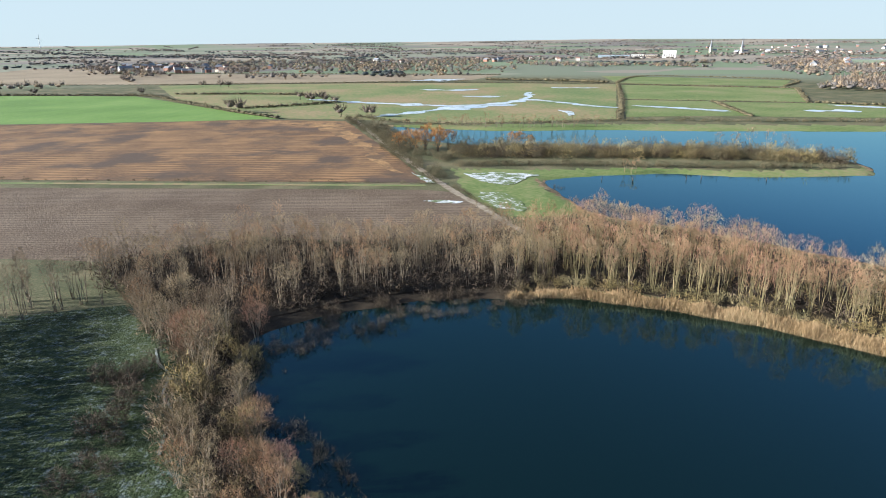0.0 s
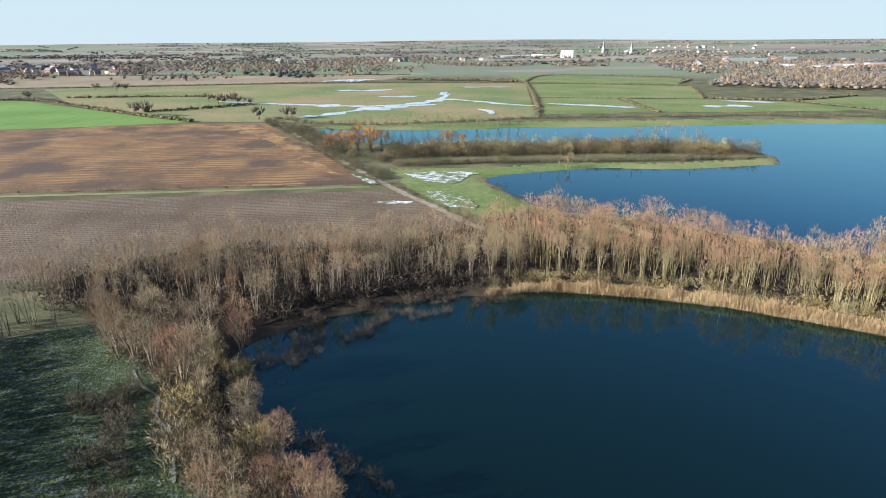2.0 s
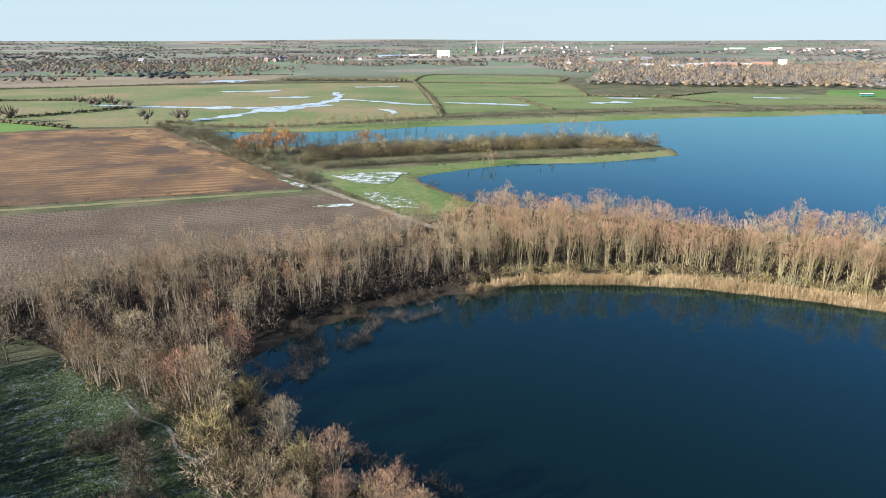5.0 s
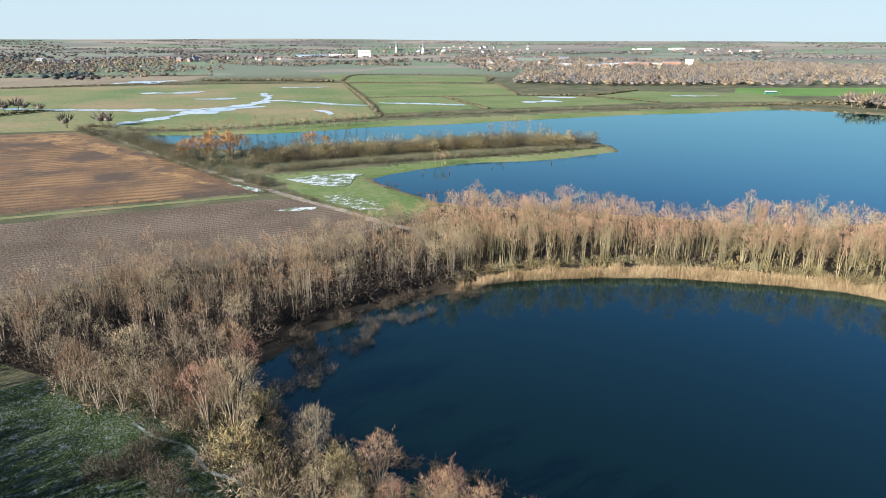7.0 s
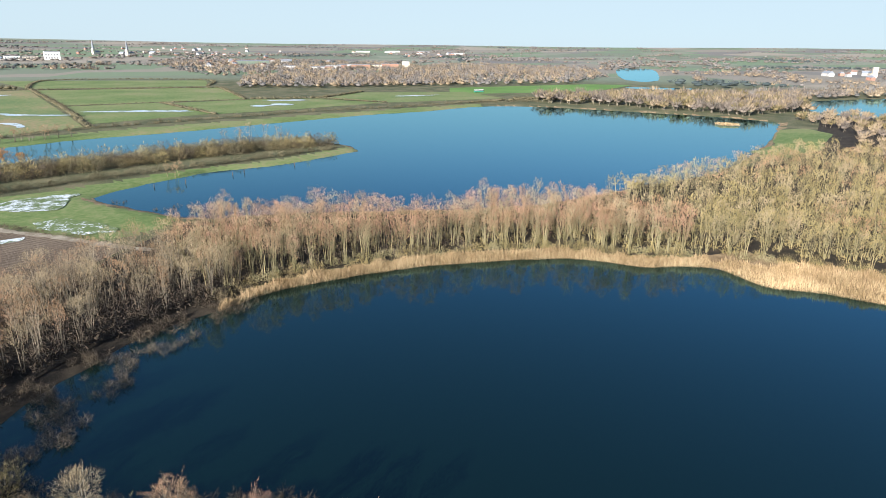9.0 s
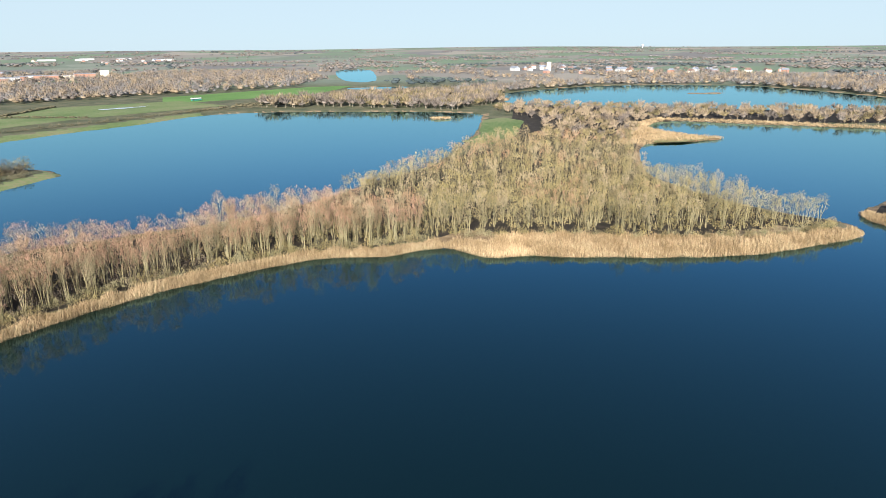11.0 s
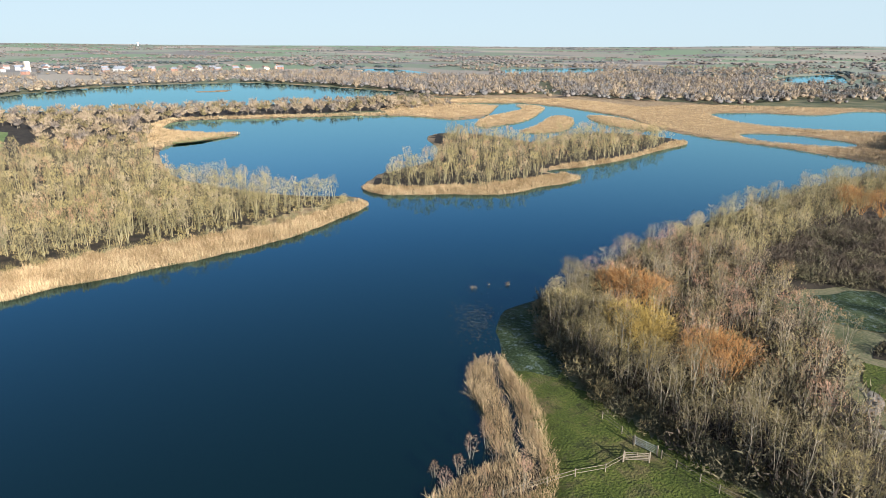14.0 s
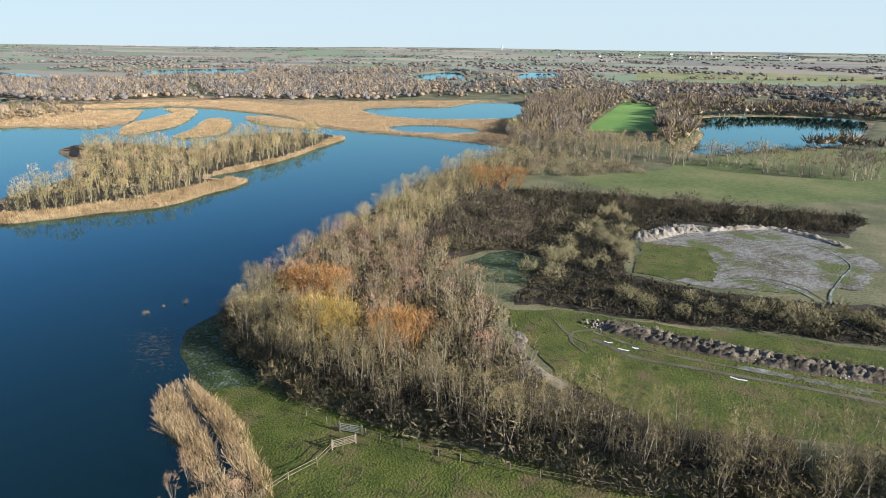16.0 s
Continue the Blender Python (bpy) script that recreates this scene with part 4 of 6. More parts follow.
def plant_each(name, spots, kinds, mats, label, rng, size=(0.8, 1.2), category="tree", group=""):
    """Single trees, each with a trunk and a crown."""
    shades = mats[1] if isinstance(mats[1], list) else [mats[1]]
    models = []
    for k, (wood, twig) in enumerate(kinds * (2 if len(shades) > 1 else 1)):
        models.append((mesh_from("trunk", *wood, [mats[0]]), mesh_from("crown", *twig, [shades[k % len(shades)]])))
    spots = np.asarray(spots)
    for (x, y), z0 in zip(spots, ground_z(spots[:, 0], spots[:, 1])):
        w, t = models[rng.integers(len(models))]
        root = tagged(new(name), label, category, group)
        s = rng.uniform(*size)
        root.matrix_basis = pose(x, y, z0, 0, 0, rng.uniform(0, 360)) @ Matrix.Diagonal((s, s, s * rng.uniform(0.88, 1.14), 1))
        new("trunk", w).parent = root
        new("crown", t).parent = root


RNG = np.random.default_rng(11)
WILLOW = [bare_tree(k, 11.4, 2.0, 5, 8, 820, 0.62, 0.018, 0.085, 0.36) for k in range(1, 7)]
WILLOW_WIDE = [bare_tree(k, 10.0, 3.2, 7, 10, 1700, 0.62, 0.024, 0.09, 0.18) for k in range(11, 15)]
SLIM = [bare_tree(k, 12.3, 1.6, 3, 10, 600, 0.62, 0.018, 0.09, 0.38) for k in range(21, 25)]
ROUND = [bare_tree(k, 10.5, 3.7, 9, 12, 2600, 0.62, 0.024, 0.11, 0.2) for k in range(31, 34)]
WEEPING = [bare_tree(k, 8.4, 4.0, 11, 12, 1700, 0.7, 0.024, 0.10, 0.10, slim=0.8, rise_up=0.1) for k in range(41, 43)]
SAPLING = [bare_tree(k, 5.0, 1.1, 5, 7, 260, 0.5, 0.014, 0.04, 0.3) for k in range(44, 48)]
WILLOW_M = [bare_tree(k, 11.4, 2.2, 4, 5, 300, 0.75, 0.034, 0.10, 0.34, 4) for k in range(45, 51)]
WILLOW_L = [bare_tree(k, 10.6, 2.9, 3, 4, 130, 0.95, 0.085, 0.12, 0.25, 3, rise_up=0.3) for k in range(51, 57)]
WOOD = [bare_tree(k, 10.6, 2.6, 2, 18, 900, 0.55, 0.017, 0.11, 0.26, up=0.7, rise_up=0.2) for k in range(111, 117)]
WOOD_M = [bare_tree(k, 10.4, 3.0, 5, 7, 430, 0.65, 0.030, 0.10, 0.22, 4, rise_up=0.25) for k in range(121, 127)]
BUSH_XL = [(([], []), far_crown(k, 2.8, 2.2, 10, 0.0)) for k in range(131, 135)]
WILLOW_XL = [far_tree(k, 9.0, 3.6, 38, 3) for k in range(61, 69)]
BUSH = [bush(k, 2.2, 3.3, 800, 0.030, 0.65) for k in range(71, 75)]
BUSH_M = [bush(k, 2.2, 3.1, 200, 0.055, 0.8, 1) for k in range(81, 85)]
BUSH_L = [bush(k, 2.3, 3.3, 70, 0.11, 0.95, 1) for k in range(85, 89)]
SWAMP = [bush(k, 0.75, 1.6, 80, 0.022, 0.9, 1) for k in range(95, 98)]
PINK = [M_twig, M_twig_rose, M_twig, M_twig_pale]
MIXED = [M_twig, M_twig_tan, M_twig_dark, M_twig_pale]
TAN = [M_twig_tan, M_twig_tan, M_twig_pale, M_twig_dark]
GREY = [M_twig_grey, M_twig_pale, M_twig_pale, M_twig]


def dry(p, margin=0.5):
    return p[land_depth(p[:, 0], p[:, 1]) > margin]


def region(pts, gap, margin=0.5, step=8.0):
    return dry(scatter(curve_sharp(pts, step, 1.0), gap, RNG), margin)


# the belt north of the lake
belt_w = region([(-84, 136), (-66, 119), (-46, 114), (-36, 111), (-22, 115), (-6, 121), (14, 122), (24, 125), (22, 158), (6, 160), (-14, 152), (-50, 156)], 3.0, 3)
belt_m = region([(14, 121), (26, 122), (40, 118), (58, 110), (74, 99), (82, 108), (70, 140), (48, 160), (22, 160)], 3.2, 3)
belt_e = region([(74, 99), (90, 84), (97, 67), (106, 56), (122, 60), (128, 92), (104, 116), (82, 118)], 3.0, 3)
penin_a = region([(107, 58), (110, 48), (116, 40), (122, 26), (122, 8), (124, -8), (128, -24), (134, -40), (143, -55), (150, -52), (162, -38), (198, -14), (196, 20), (150, 60), (126, 62)], 3.7, 4)
penin_b = region([(126, 62), (196, 20), (198, -12), (236, -6), (296, -10), (306, 40), (290, 70), (240, 78), (186, 92), (150, 98)], 4.8, 3)
penin_c = region([(300, 0), (330, -16), (380, -14), (420, -30), (428, -100), (408, -190), (430, -260), (520, -280), (524, -190), (520, -50), (534, 80), (470, 100), (440, 70), (400, 50), (310, 40)], 8.5, 6)


def near_edge(p, reach):
    return edge_distance(lake_main, p[:, 0], p[:, 1]) < reach


fr = near_edge(belt_m, 9)
plant_each("willow_tree", belt_m[fr], WILLOW, (M_bark, PINK), "tall bare many-stemmed willow behind the reeds", RNG, (0.75, 1.05), group="lakeside willows")
plant_many("willow_belt", belt_m[~fr], WILLOW_M + WILLOW[:1], (M_bark, PINK), "dense belt of bare pinkish-brown willows", RNG, (0.75, 1.05))
fr = near_edge(belt_e, 8)
plant_each("willow_tree", belt_e[fr], SLIM + WILLOW, (M_bark, PINK), "slim bare willow with pale stems and pinkish twigs", RNG, (0.75, 1.0), group="lakeside willows")
plant_many("willow_belt", belt_e[~fr], WILLOW_M, (M_bark, PINK), "dense belt of bare pale-stemmed willows", RNG, (0.75, 1.0))
fr = belt_w[:, 1] < 128
plant_each("grey_willow_tree", belt_w[fr & (RNG.random(len(fr)) < 0.55)], WOOD + WILLOW, (M_bark_grey, GREY), "bare grey-brown tree with pale stems above brush", RNG, (0.6, 0.95), group="north bank trees")
plant_many("mixed_belt", belt_w[~fr][RNG.random((~fr).sum()) < 0.75], WOOD_M + WILLOW_M[:2], (M_bark_grey, GREY), "bare grey-pink trees beside the ploughed field", RNG, (0.6, 0.95))
plant_many("peninsula_wood", penin_a[near_edge(penin_a, 26)], WILLOW_M + SLIM[:1], (M_bark, TAN), "dense bare willow wood with pale olive stems", RNG, (0.65, 0.95))
inner = np.concatenate([penin_a[~near_edge(penin_a, 26)], penin_b])
patch = np.array([noise.noise(Vector((p[0] * 0.03, p[1] * 0.03, 2.0))) + 0.25 * RNG.normal() + (p[0] - 170) * 0.004 for p in inner])
plant_many("peninsula_wood", inner[patch < 0], WILLOW_L, (M_bark, TAN), "dense bare olive-tan willow wood on the peninsula", RNG, (0.6, 0.95))
plant_many("peninsula_wood", inner[patch >= 0], WILLOW_L, (M_bark, MIXED), "dense bare reddish-brown willow wood on the peninsula", RNG, (0.55, 0.9))
plant_many("understorey", inner[::2] + 1.7, BUSH_L, (M_bark_dark, M_olive), "olive-brown brush under the peninsula wood", RNG, (0.6, 1.2), "scrub")
plant_many("distant_wood", penin_c, WILLOW_XL, (M_bark_grey, [M_twig_grey, M_twig_dark, M_far_twig, M_twig_grey]), "bare reddish-brown wood between the lakes", RNG, (0.5, 0.8))
under = np.concatenate([belt_w, belt_w[belt_w[:, 1] < 124], belt_m[::2]])
plant_many("understorey", under + RNG.normal(0, 1.0, under.shape), BUSH_L, (M_bark_dark, M_scrub_purple), "grey-brown brush under the bare trees", RNG, (0.6, 1.2), "scrub")

plant_many("understorey", np.concatenate([belt_e, belt_m[::2], penin_a]) + 0.9, BUSH_L, (M_bark_dark, M_twig_tan), "olive-tan brush under the bare willows", RNG, (0.4, 0.8), "scrub")

rim = np.concatenate([along(curve_through(pts, False, 3), 0.8, 4, RNG) for pts in ([(16, 121), (27, 122.5), (40, 118.5), (57, 110.5), (73, 99), (89, 83), (96, 68), (107, 56)], [(112, 44), (118, 26), (119, 8), (121, -8), (125, -24), (133, -44), (146, -58)])])
plant_many("brush_edge", dry(rim, 2.5), BUSH_M, (M_bark_dark, [M_twig_tan, M_twig_dark, M_haw]), "low olive-tan brush between reeds and willows", RNG, (0.35, 0.85), "scrub")

# the western strip below the first view
plant_each("willow_tree", [(-40, 89), (-37, 87)], ROUND, (M_bark_grey, [M_twig_rose, M_twig_pale]), "round-crowned bare willow with pinkish twigs", RNG, (1.1, 1.25), group="western bank willows")
plant_each("grey_willow_tree", [(-53, 101), (-50, 99), (-55, 104), (-46, 95), (-48, 105), (-42, 101), (-57, 107), (-38, 98), (-34, 104)], WILLOW_WIDE + ROUND[:1], (M_bark_grey, [M_twig_grey, M_twig_pale, M_twig]), "broad bare grey willow with spreading stems", RNG, (0.9, 1.1), group="western bank willows")
plant_each("willow_tree", [(-29, 64), (-32, 66), (-25, 62), (-21, 59), (-18, 55), (-27, 57), (-14, 50), (-31, 60), (-22, 52)], WILLOW_WIDE, (M_bark_grey, [M_twig_rose, M_twig_pale, M_twig]), "low bare pinkish willow beside the reeds", RNG, (0.6, 0.8), group="western bank willows")
plant_each("tan_willow_bush", [(-36, 72), (-35, 69), (-38, 74), (-41, 81), (-38, 81), (-35, 79), (-43, 91), (-37, 94), (-33, 92)], BUSH, (M_bark_grey, [M_twig_dark, M_twig_tan, M_twig_grey]), "upright tan willow bush by the path", RNG, (1.0, 1.6), "bush", "western willow bushes")
plant_each("tan_willow_bush", [(-33, 95), (-32, 91), (-32, 86), (-30, 82), (-30, 78), (-27, 74), (-26, 70), (-23, 67), (-21, 64), (-18, 62), (-15, 58), (-12, 55), (-28, 71), (-24, 63)], BUSH, (M_bark_grey, [M_twig_dark, M_twig_tan, M_twig_grey]), "upright tan willow bush by the path", RNG, (0.7, 1.15), "bush", "western willow bushes")
plant_each("willow_tree", [(-29, 77), (-24, 68), (-19, 60), (-33, 99), (-44, 96), (-36, 84)], WILLOW_WIDE, (M_bark_grey, [M_twig_rose, M_twig_pale, M_twig]), "low bare pinkish willow beside the reeds", RNG, (0.6, 0.85), group="western bank willows")
plant_each("thorn_bush", [(-51, 84), (-49, 86), (-53, 85), (-48, 83), (-46, 77), (-46, 80), (-45, 73), (-47, 71), (-43, 69), (-47, 88), (-44, 64), (-45, 60), (-41, 63), (-40, 57)], BUSH, (M_bark_dark, M_scrub_purple), "low dark bare thorn bush in frosted grass", RNG, (0.65, 1.1), "bush", "western thorn bushes")
plant_many("western_brush", region([(-14, 48), (-18, 58), (-25, 67), (-31, 76), (-32, 88), (-30, 102), (-40, 108), (-50, 110), (-46, 98), (-38, 90), (-36, 78), (-34, 66), (-26, 48)], 2.6, 2), BUSH_M, (M_bark_dark, M_scrub_purple), "tangled grey brush beneath the western willows", RNG, (0.3, 0.7), "scrub")
plant_many("tall_trees_west", region([(-66, 113), (-70, 119), (-84, 120), (-100, 110), (-88, 100), (-78, 108)], 3.4, 3), SLIM + WILLOW_M, (M_bark_grey, M_twig_grey), "tall bare grey trees edging the frosted meadow", RNG, (0.75, 0.95))
plant_many("tall_trees_west", region([(-86, 100), (-100, 110), (-106, 60), (-96, 30), (-72, 26), (-68, 56), (-76, 82)], 2.7, 3), WILLOW_L, (M_bark_grey, M_twig_grey), "dense bare wood beside the frosted meadow", RNG, (0.85, 1.1))
swamp = scatter(curve_through([(-10, 48), (-14, 60), (-22, 70), (-28, 78), (-33, 88), (-33, 99), (-24, 112), (-10, 117), (6, 121), (22, 121), (22, 115), (4, 110), (-8, 104), (-18, 99), (-25, 91), (-24, 82), (-18, 72), (-9, 60)], step=3), 1.15, RNG)
swamp = swamp[[noise.noise(Vector((p[0] * 0.2, p[1] * 0.2, 5.0))) > -0.04 for p in swamp]]
plant_many("swamp_scrub", swamp, SWAMP, (M_bark_dark, M_sedge), "grey-brown reed tussocks in dark shallows, darkened for tree shade", RNG, (0.55, 1.25), "reeds")

west_foot = region([(-60, 112), (-52, 100), (-44, 90), (-40, 80), (-36, 70), (-30, 60), (-22, 50), (-16, 52), (-24, 66), (-31, 78), (-36, 92), (-36, 106), (-48, 114)], 1.9, 1)
plant_many("western_brush", west_foot, BUSH_M, (M_bark_dark, [M_olive, M_twig_dark, M_scrub_purple, M_twig_grey]), "tangled olive-grey brush beneath the western willows", RNG, (0.35, 0.95), "scrub")

# the southern wood
wood_front = region([(43, -66), (30, -56), (12, -50), (-4, -50), (-26, -53), (-62, -61), (-90, -70), (-84, -80), (-56, -71), (-30, -66), (-24, -62), (4, -60), (30, -66), (46, -76)], 3.9, 1.5)
wood_back = region([(48, -76), (30, -66), (4, -60), (-24, -62), (-22, -70), (-8, -84), (0, -98), (16, -104), (24, -118), (40, -120), (58, -108)], 4.4, 2)
wood_shore = region([(58, -106), (66, -141), (76, -187), (84, -236), (84, -262), (62, -262), (56, -216), (46, -170), (36, -120)], 4.3, 2)
plant_each("ash_tree", wood_front, WOOD + SLIM[:1], (M_bark_grey, [M_twig_dark, M_twig_dark, M_twig_tan]), "slender bare grey tree at the wood's edge", RNG, (0.8, 1.08), group="southern wood edge")
plant_many("south_wood", region([(43, -68), (30, -58), (12, -52), (-4, -52), (-26, -55), (-62, -64), (-90, -73), (-84, -80), (-56, -71), (-30, -66), (-24, -62), (4, -60), (30, -66), (46, -76)], 3.4, 1.5), WOOD_M, (M_bark_grey, [M_twig_dark, M_twig_tan]), "bare olive-tan trees at the wood's edge", RNG, (0.5, 0.75))
rim = along(curve_through([(45, -68), (30, -57), (12, -51), (-4, -51), (-26, -54), (-62, -62.5), (-90, -72)], False, 3), 0.75, 4.5, RNG)
plant_many("brush_edge", dry(rim, 1.5), BUSH_M, (M_bark_dark, [M_olive, M_scrub, M_twig_dark]), "olive-brown brush along the foot of the wood", RNG, (0.5, 1.15), "scrub")
mid_brush = np.concatenate([wood_front, wood_back, wood_back + 2.0, wood_shore + 1.0])
plant_many("understorey", dry(mid_brush + RNG.normal(0, 1.2, mid_brush.shape), 2), BUSH_L, (M_bark_dark, [M_olive, M_scrub_purple, M_twig_dark]), "brush filling the southern wood, darkened for shade", RNG, (0.9, 1.6), "scrub")
low = wood_front[wood_front[:, 0] > 6]
plant_many("understorey", np.concatenate([low, low + 1.3, wood_front[::3] + 1.0, wood_back[::3] + 1.0]), BUSH_M, (M_bark_dark, [M_olive, M_scrub]), "olive-brown brush under the southern wood", RNG, (0.6, 1.2), "scrub")
plant_many("south_wood", wood_back[::2], WOOD_M, (M_bark_grey, PINK), "bare pinkish-grey wood on the south bank", RNG, (0.65, 0.95))
plant_many("south_wood", wood_back[1::2], WOOD_M, (M_bark_grey, [M_twig_tan, M_twig_dark]), "bare olive-tan wood on the south bank", RNG, (0.6, 0.9))
plant_many("south_wood", wood_shore, WOOD_M + WILLOW_M[:2], (M_bark, TAN), "bare tan willows along the south shore", RNG, (0.55, 0.9))
plant_each("golden_willow", [(14, -64), (17, -62), (11, -62)], WEEPING, (M_twig_yellow, M_twig_yellow), "spreading golden-twigged willow in the wood", RNG, (1.15, 1.3), group="golden willows")
plant_each("orange_willow", [(29, -74), (26, -77), (32, -73), (4, -66), (2, -69)], WEEPING, (M_twig_orange, M_twig_orange), "spreading orange-twigged willow in the wood", RNG, (1.1, 1.3), group="orange willows")
plant_each("orange_willow", [(52, -196), (47, -198), (43, -202), (55, -192)], WEEPING, (M_twig_orange, M_twig_orange), "bright orange willow by the pasture", RNG, (1.0, 1.3), group="orange willows")
plant_each("hawthorn_bush", np.concatenate([region([(3, -112), (6, -152), (2, -160), (-4, -128), (-8, -106)], 7.0), region([(-22, -108), (-70, -120), (-68, -132), (-36, -124), (-14, -116)], 6.2), region([(-4, -128), (-16, -128), (-14, -160), (-2, -190), (8, -190)], 7.5)]), BUSH, (M_bark_dark, M_haw), "rounded olive-tan hawthorn bush", RNG, (0.9, 1.55), "bush", "hawthorn scrub")
plant_many("thorn_thicket", region([(36, -122), (20, -124), (12, -140), (20, -170), (44, -190), (46, -160)], 2.8), BUSH_M, (M_bark_dark, [M_scrub_purple, M_scrub_purple, M_olive]), "dense purple-grey thorn thicket", RNG, (0.7, 1.5), "scrub")
plant_many("bramble_scrub", region([(12, -140), (8, -190), (-20, -192), (-60, -200), (-70, -224), (4, -210), (42, -200), (20, -170)], 3.8), BUSH_M, (M_bark_dark, [M_scrub, M_olive, M_scrub, M_scrub_purple]), "dense dark bramble and thorn scrub", RNG, (0.5, 1.6), "scrub")
plant_many("bramble_scrub", region([(2, -112), (0, -134), (-14, -128), (-34, -126), (-70, -134), (-70, -118), (-30, -106)], 2.6), BUSH_L, (M_bark_dark, M_scrub), "low dark bramble scrub between bushes", RNG, (0.3, 0.6), "scrub")

BRAMBLE = [(([], []), bush(k, 1.5, 1.1, 44, 0.10, 0.7, 1)[1]) for k in range(141, 145)]
plant_many("bramble_scrub", region([(30, -118), (14, -133), (2, -130), (0, -112), (-4, -101), (-34, -108), (-70, -118), (-72, -138), (-38, -128), (-18, -129), (-11, -160), (-22, -188), (-64, -200), (-70, -224), (6, -212), (44, -200), (40, -150)], 2.0), BRAMBLE, (M_bark_dark, M_scrub), "low dark bramble covering the ground", RNG, (0.6, 1.3), "scrub")

plant_many("understorey", np.concatenate([wood_front[::2] - 0.8, wood_back[::2] - 1.2, wood_shore[::2] + 1.0]), BUSH_L, (M_bark_dark, M_olive), "dark olive brush under the southern wood", RNG, (0.5, 1.0), "scrub")

# the wooded island and the far shores
isle = region([(161, -78), (152, -78), (144, -96), (138, -112), (140, -126), (148, -150), (162, -152), (164, -176), (168, -204), (180, -240), (192, -268), (212, -272), (234, -258), (240, -230), (222, -200), (262, -184), (278, -168), (234, -146), (204, -126), (184, -92)], 4.9, 3)
plant_many("island_wood", isle[::3], WILLOW_L, (M_bark, M_twig_tan), "bare olive-tan willows on a reed-fringed island", RNG, (0.6, 0.85))
plant_many("island_wood", np.concatenate([isle[1::3], isle[2::3]]), WILLOW_L, (M_bark, MIXED), "bare pinkish-brown willows on a reed-fringed island", RNG, (0.55, 0.9))
plant_many("understorey", isle[::2] + 1.5, BUSH_L, (M_bark_dark, M_olive), "olive-brown brush on the island", RNG, (0.7, 1.2), "scrub")


# hedges, spit bushes and woods beyond the north lake
def hedge(pts, label, gap=2.0, width=2.5, kinds=None, mats=None, size=(0.5, 0.9), name="hedge"):
    line = curve_through(pts, False, 6.0)
    far = line[:, 1].mean() > 430 or line[:, 0].mean() > 400
    plant_many(name, dry(along(line, gap, width, RNG)), kinds or (BUSH_XL if far else BUSH_L), mats or (M_bark_dark, M_olive), label, RNG, size, "hedge")


spit_a = region([(6, 300), (50, 296), (110, 288), (158, 276), (170, 258), (166, 250), (110, 266), (50, 271), (4, 273)], 3.3, 1)
spit_b = region([(4, 262), (60, 258), (110, 250), (160, 246), (162, 242), (110, 245), (60, 252), (6, 254)], 2.6, 1)
SPIT = [bush(k, 3.1, 4.8, 230, 0.10, 0.8, 2) for k in range(151, 157)]
plant_many("spit_scrub", spit_a[::5], SPIT, (M_bark_dark, [M_twig_dark, M_twig_tan]), "dense olive-tan scrub on a narrow spit", RNG, (0.9, 1.45), "scrub")
plant_many("spit_scrub", np.concatenate([spit_a[k::5] for k in (1, 2, 3, 4)]), SPIT, (M_bark_dark, [M_olive, M_twig_dark, M_olive, M_scrub_purple]), "dense olive-brown scrub on a narrow spit", RNG, (0.7, 1.3), "scrub")
plant_many("spit_scrub", spit_b, SPIT, (M_bark_dark, M_olive), "trimmed olive-brown hedge along the spit", RNG, (0.48, 0.66), "scrub")
OSIER = [bare_tree(k, 8.5, 3.4, 6, 6, 300, 1.1, 0.13, 0.10, 0.08, 3) for k in range(161, 164)]
plant_many("osier_clump", np.array([(-8, 296), (-2, 300), (-15, 300), (-8, 306), (3, 296), (-20, 296), (-12, 292), (-2, 292)]), OSIER, (M_bark_dark, M_twig_orange), "bright orange osier clump by the inlet", RNG, (1.15, 1.4), "shrub")
plant_many("osier_clump", np.array([(34, 300), (38, 304), (42, 299)]), OSIER, (M_bark_dark, M_twig_orange), "bright orange osier clump by the inlet", RNG, (0.75, 0.9), "shrub")
plant_many("pale_willows", np.array([(150, 286), (156, 282), (144, 290), (130, 292), (136, 288)]), WILLOW_L, (M_bark_grey, M_twig_grey), "rounded bare pale willows on the spit", RNG, (0.9, 1.1), "trees")
plant_many("lone_willow", np.array([(74, 240), (76, 241), (72, 242)]), WILLOW_L, (M_bark, M_twig), "lone pinkish willow on the spit's grass", RNG, (0.5, 0.65), "tree")
hedge([(-60, 440), (-30, 405), (6, 392), (60, 396), (112, 402), (180, 396), (268, 384), (340, 362), (412, 346), (470, 310)], "dark hedge along the lake's far bank", 1.7, 5, BUSH_L, (M_bark_dark, M_olive), (0.55, 0.95))
plant_many("bank_willows", along([(-20, 384), (10, 384), (40, 376), (92, 376)], 3.0, 6, RNG), WILLOW_L, (M_bark_grey, M_twig), "bare pinkish willows by the inlet", RNG, (0.5, 0.8), "trees")
hedge([(-62, 430), (-40, 360), (-24, 300), (-8, 250), (0, 226)], "overgrown hedge beside the stubble field", 1.6, 9, SPIT, (M_bark_dark, M_olive), (0.4, 0.8))
hedge([(2, 268), (-14, 290), (-24, 320), (-34, 360), (-36, 390)], "bare bushes between field and inlet", 1.6, 14, SPIT, (M_bark_dark, M_olive), (0.5, 1.0))
hedge([(4, 218), (13, 190), (21, 168), (30, 152)], "low brown hedge beside a ditch", 0.9, 1.6, size=(0.25, 0.45))
